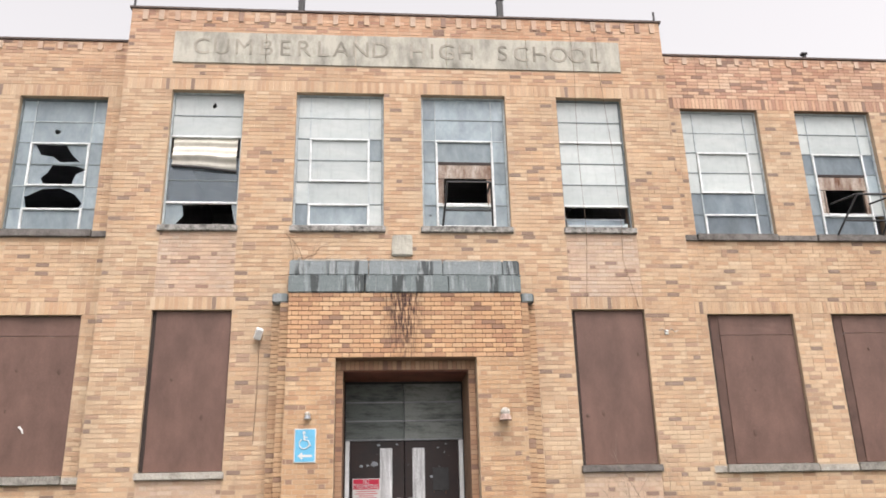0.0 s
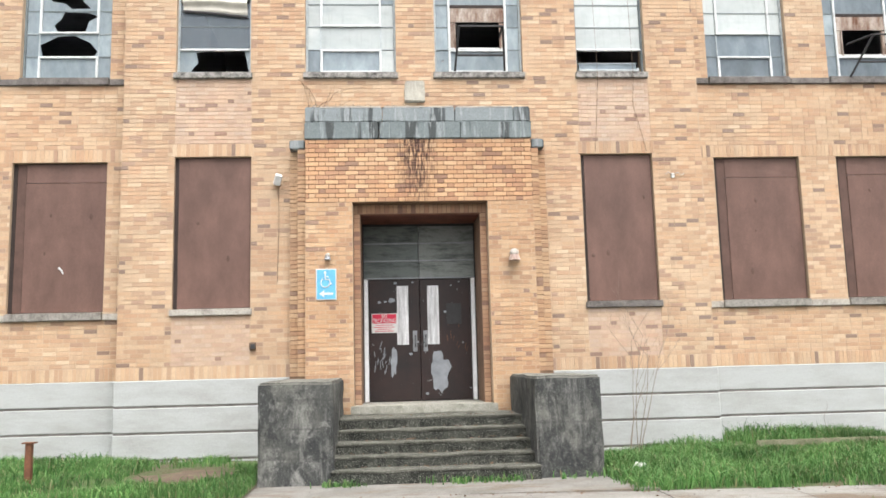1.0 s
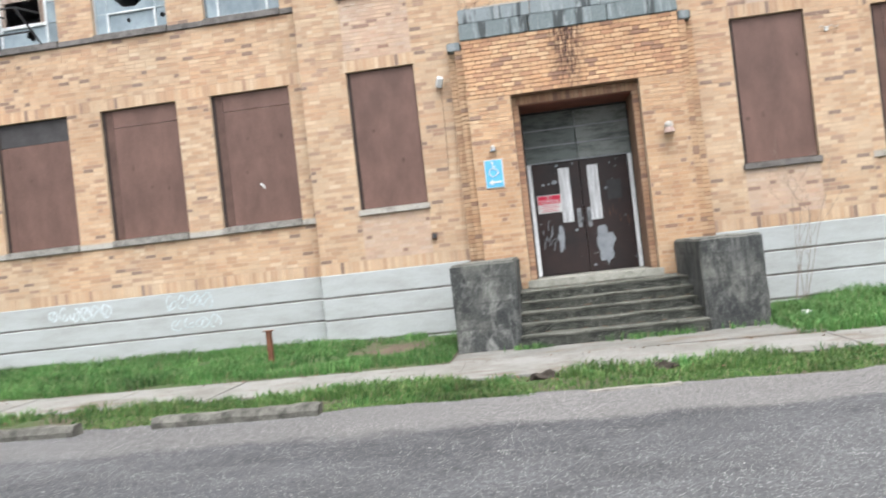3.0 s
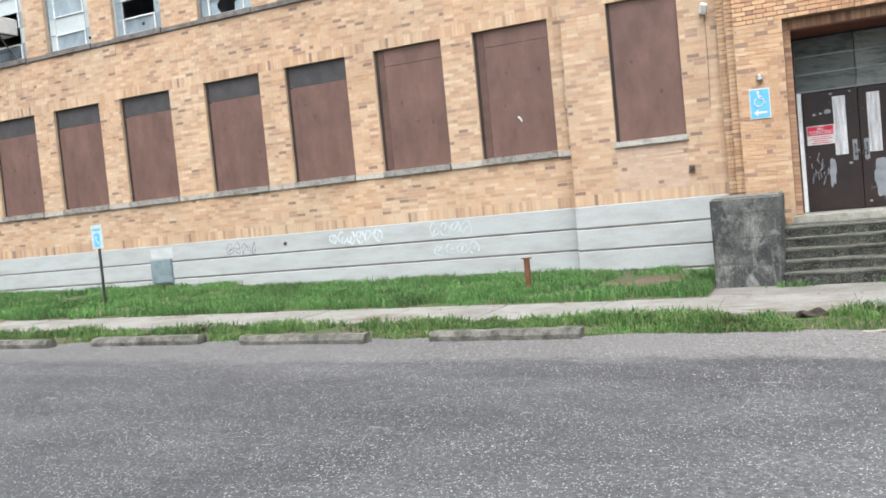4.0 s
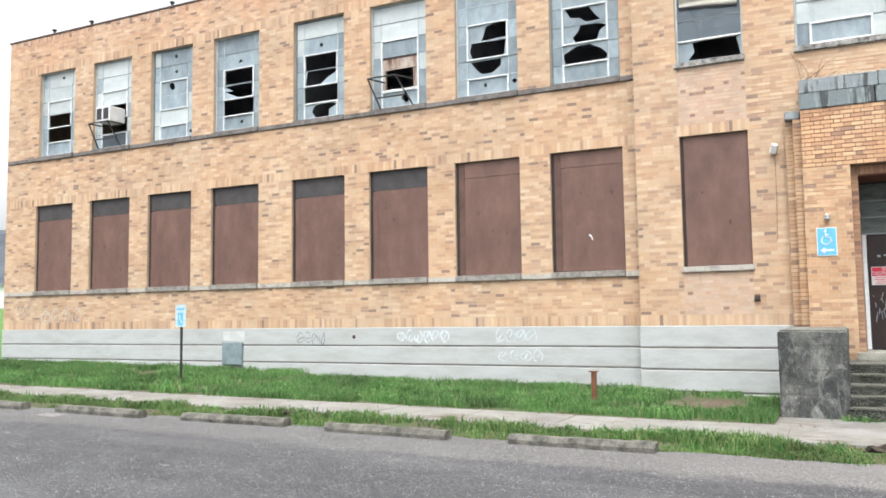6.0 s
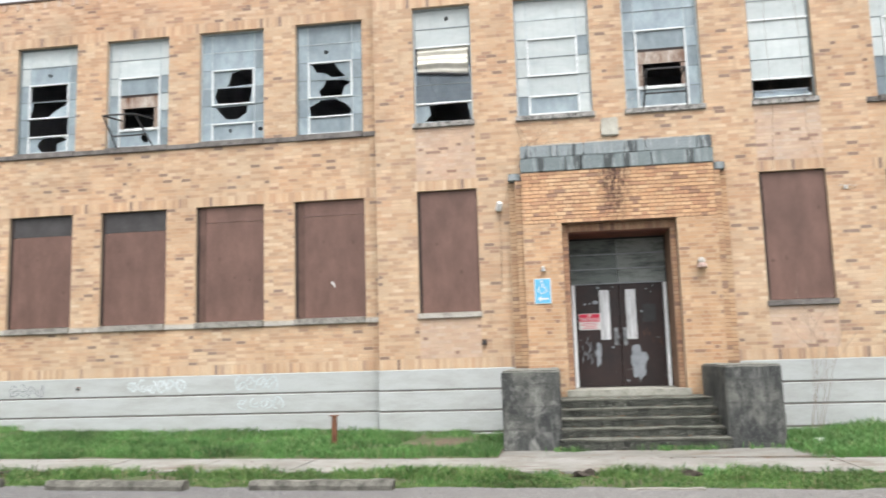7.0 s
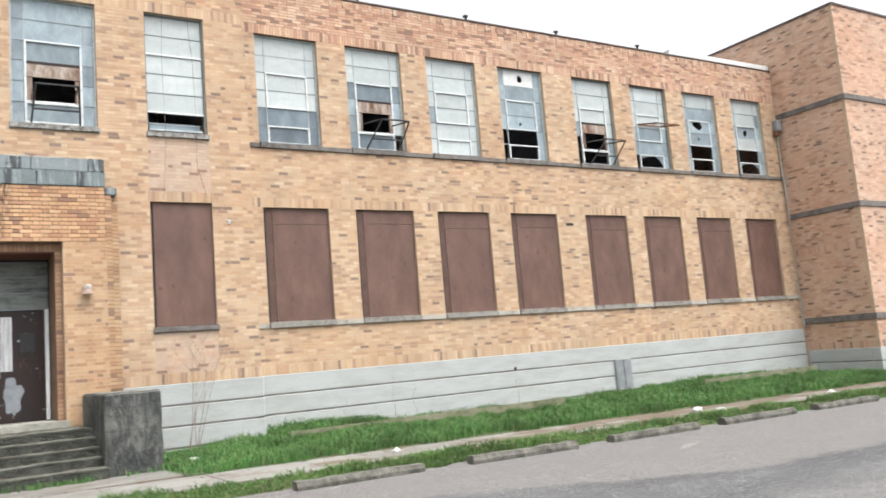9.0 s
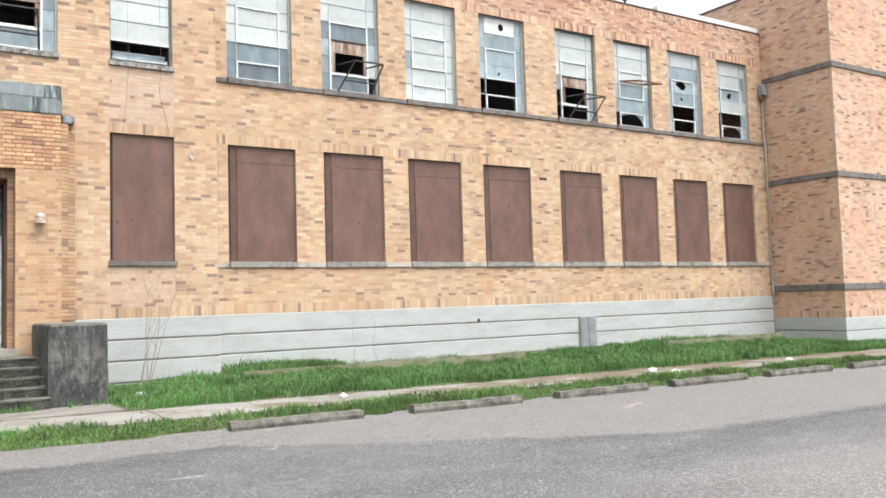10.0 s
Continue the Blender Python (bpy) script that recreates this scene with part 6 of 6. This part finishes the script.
edged = lambda x, y: -1.75 < y < -0.88 and (5.1 < x < 12.2 or 17.15 < x < 22.2)
clear = lambda x, y: ((x + 3.4) / 0.8) ** 2 + ((y + 1.75) / 1.0) ** 2 > 1 and not (x > 23.4 and y > ANNEX_Y - 0.15) and not (abs(x) < BLOCK_X and y > BLOCK_Y - 0.1)
spots = tufts(5.0, 23.3, -0.90, WING_Y - 0.06, 14, 24, 0.16, 0.32, lawn_z, 31, clear)
spots += tufts(-24.2, -2.3, -0.5, WING_Y - 0.06, 9, 22, 0.12, 0.24, lawn_z, 32, clear)
spots += tufts(-24.2, -2.3, WALK_BACK - 0.06, WING_Y - 0.1, 6, 24, 0.12, 0.23, lawn_z, 33, clear)
spots += tufts(2.3, 25.0, WALK_BACK - 0.06, -0.98, 8, 26, 0.14, 0.28, lawn_z, 34, lambda x, y: clear(x, y) and not edged(x, y))
grass("grass_tufts", np.array(spots), "longer tufts of spring grass in the lawn", wide=1.7)
spots = scatter(-25.5, -2.26, WALK_BACK - 0.05, WING_Y - 0.05, 1350, 0.15, lawn_z, 0.8, 0.04, 1) + scatter(2.26, 26, WALK_BACK - 0.05, WING_Y - 0.05, 1350, 0.19, lawn_z, 0.9, -0.05, 2)
spots = [s for s in spots if ((s[0] + 3.4) / 0.78) ** 2 + ((s[1] + 1.75) / 0.95) ** 2 > 1]
spots = [s for s in spots if not (s[0] > 23.5 and s[1] > ANNEX_Y - 0.1) and not (abs(s[0]) < BLOCK_X and s[1] > BLOCK_Y - 0.06)]
trod = lambda x, y: y < WALK_BACK + 0.22 + 0.25 * noise.noise(Vector((x * 0.7, 0, 9))) and noise.noise(Vector((x * 1.1, y * 2, 4))) > -0.15
spots = [p for p in spots if not trod(p[0], p[1])]
spots = [(x, y, z, h * (0.6 if edged(x, y) else 1.0)) for x, y, z, h in spots]
spots += [(x, y, z, max(0.06, 0.165 - z) * 1.1 * (0.8 + 0.25 * math.sin(x * 7.3))) for x, y, z, h in scatter(5.0, 12.3, -1.2, -1.0, 1800, 0.1, lawn_z, 0.5, -0.4, 15) + scatter(17.1, 22.3, -1.2, -1.0, 1800, 0.1, lawn_z, 0.5, -0.4, 16)]
grass("lawn_grass", np.array(spots), "uneven spring green lawn grass")
spots = scatter(-26, 26, WALK_FRONT - 0.62, WALK_FRONT + 0.02, 1500, 0.11, verge_z, 1.2, 0.36, 5) + scatter(-26, 26, VERGE - 0.12, WALK_FRONT, 2400, 0.042, verge_z, 0.8, 0.16, 6)
spots += scatter(-5.0, 6.0, VERGE - 0.06, WALK_FRONT - 0.25, 1300, 0.06, verge_z, 1.0, 0.18, 9)
spots = [p for p in spots if p[2] > ground_z(p[0]) - 0.062]
grass("verge_grass", np.array(spots), "low yellowish weeds and grass along the sidewalk", M_VERGE_GRASS, 1.3)
spots = tufts(-24, 24, WALK_FRONT - 0.36, WALK_FRONT + 0.06, 15, 28, 0.07, 0.175, verge_z, 41)
spots += tufts(-24, 24, VERGE - 0.03, WALK_FRONT - 0.4, 4, 18, 0.06, 0.13, verge_z, 42)
spots += tufts(-1.4, 2.7, -3.08, -2.84, 55, 16, 0.04, 0.13, lambda x, y: 0.02, 43)
spots += tufts(1.5, 2.9, -3.0, -2.84, 40, 18, 0.05, 0.15, lambda x, y: 0.02, 44)
grass("verge_tufts", np.array(spots), "ragged green tufts at the sidewalk's edge", wide=1.5)
# dead leaves caught in the verge, on the sidewalk and on the steps
r = np.random.default_rng(51)
lv, lf = [], []
for k in range(2400):
    x = r.uniform(-20, 24)
    y, z = (WALK_FRONT - abs(r.normal(0, 0.28)), 0.02) if k % 3 else (WALK_BACK - abs(r.normal(0, 0.16)), 0.028)
    if k % 12 == 0:
        x, i = r.uniform(-1.2, 1.3), int(r.integers(0, 5))
        y, z = -2.90 + 0.335 * i + r.uniform(0.1, 0.32), 0.056 + 0.142 * (i + 1) - ground_z(x)
    q, a, tip = r.uniform(0.010, 0.026), r.uniform(0, math.tau), r.uniform(0.0, 0.02)
    c, s_ = math.cos(a) * q, math.sin(a) * q
    n0 = len(lv)
    zz = ground_z(x) + z
    lv += [(x - c, y - s_, zz), (x + s_ * 0.5, y - c * 0.5, zz + tip), (x + c, y + s_, zz + tip * 0.4), (x - s_ * 0.5, y + c * 0.5, zz)]
    lf.append((n0, n0 + 1, n0 + 2, n0 + 3))
tagged(link_mesh("dead_leaves", lv, lf, M_LEAF), "brown dead leaves along the verge", "leaves", kind="stuff")
# clods of dug-up earth in the verge
for k, x in enumerate((-0.95, 0.35, -12.6, 5.2, -9.2)):
    rnd = random.Random(k)
    bm = bmesh.new()
    bmesh.ops.create_icosphere(bm, subdivisions=3, radius=0.11, matrix=Matrix.Diagonal((1.5, 0.9, 0.42, 1)))
    for v in bm.verts:
        v.co += noise.noise_vector(v.co * 13 + Vector((k, 0, 0))) * 0.05
    ob = part("earth_clod", bm, M_CLOD)
    ob.location = (x, WALK_FRONT - 0.22, ground_z(x) + 0.01)
    tagged(ob, "dark brown clod of earth in the verge", "earth clod", "earth clods")

# loose grit along the foot of the verge and on the sidewalk
r = np.random.default_rng(21)
gv, gf = [], []
for k in range(2600):
    x = r.uniform(-20, 22)
    y = VERGE - 0.15 - abs(r.normal(0, 0.55)) if k % 4 else r.uniform(WALK_FRONT, WALK_BACK + 1.2)
    if y > WALK_BACK and not (-2.2 < x < 2.3):
        continue
    q = r.uniform(0.004, 0.011)
    z = ground_z(x) + (-0.058 if y < WALK_FRONT - 0.2 else 0.016)
    n0 = len(gv)
    gv += [(x - q, y - q * r.uniform(0.5, 1), z), (x + q, y - q * r.uniform(0.5, 1), z), (x + q * 0.8, y + q, z), (x - q * 0.8, y + q, z), (x + r.uniform(-q, q) * 0.5, y, z + q * 1.1)]
    gf += [(n0, n0 + 1, n0 + 4), (n0 + 1, n0 + 2, n0 + 4), (n0 + 2, n0 + 3, n0 + 4), (n0 + 3, n0, n0 + 4)]
tagged(link_mesh("gravel", gv, gf, plain("pale_grit", (0.20, 0.195, 0.185), 0.95, 0.4, 30.0)), "loose pale grit along the verge", "gravel", kind="stuff")

# ---- distance beyond the west end ----
xs2 = [-420 + 12 * i for i in range(40)]
vs, fs = [], []
for j, (y, zf) in enumerate(((170, 0.0), (190, 0.45), (215, 0.85), (240, 1.0))):
    for x in xs2:
        vs.append((x, y, -2 + zf * (47 + 9 * noise.noise(Vector((x * 0.012, 1, 0))) + 3 * noise.noise(Vector((x * 0.06, j, 0))))))
n2 = len(xs2)
fs = [(j * n2 + i, j * n2 + i + 1, (j + 1) * n2 + i + 1, (j + 1) * n2 + i) for j in range(3) for i in range(n2 - 1)]
tagged(link_mesh("backdrop", vs, fs, M_HILL), "hazy wooded hill in the distance", "hill", kind="structure")
tagged(link_mesh("field", [(-330, 1.0, 0.25), (WING_L - 0.6, 1.0, 0.25), (WING_L - 0.6, 160, 9.0), (-330, 160, 9.0)], [(0, 1, 2, 3)], M_FIELD), "green field beyond the school", "field", kind="structure")
house = empty("far_building", (-112, 58, 3.2), "low white metal building in the field", "building")
part("wall", box_bm((-14, 8, 0, 10, 0, 3.2)), M_WHITE, house)
bm = box_bm((-14.4, 8.4, -0.4, 10.4, 3.2, 3.5))
part("roof", bm, M_GALV, house)
for i in range(4):
    part("window", box_bm((-12 + i * 5, -10.6 + i * 5, -0.03, 0.02, 1.0, 2.2)), M_DARK, house)

# ---- single bricks over the doorway ----
rows = lay([(LINTEL[0], LINTEL[1], "run")], -1.86, 1.86, [], True)
shared = {}
for ua, ub, za, zb in rows:
    key = (round(ub - ua, 3), round(zb - za, 3))
    if key not in shared:
        w, h = key
        bm = box_bm((-w / 2, w / 2, -0.006, 0.10, -h / 2, h / 2), bevel=0.003)
        ob = part("brick", bm, M_LINTEL, porch)
        shared[key] = ob.data
    else:
        ob = new("brick", shared[key])
        ob.parent = porch
    ob.location = ((ua + ub) / 2, PORCH_Y + random.uniform(-0.002, 0.002), (za + zb) / 2)

# ---- single bricks of the walls, where the camera passes nearest ----
for rows, place, mat, wall in SINGLES:
    shared = {}
    for ua, ub, za, zb in rows:
        key = (round(ub - ua, 3), round(zb - za, 3))
        if key not in shared:
            w, h = key
            ob = part("brick", box_bm((-w / 2, w / 2, -0.0025, 0.10, -h / 2, h / 2), bevel=0.002), mat, wall)
            shared[key] = ob.data
        else:
            ob = new("brick", shared[key])
            ob.parent = wall
        x, y, z = place((ua + ub) / 2, 0.0, (za + zb) / 2)
        ob.location = (x, y + random.uniform(-0.0015, 0.0015), z)
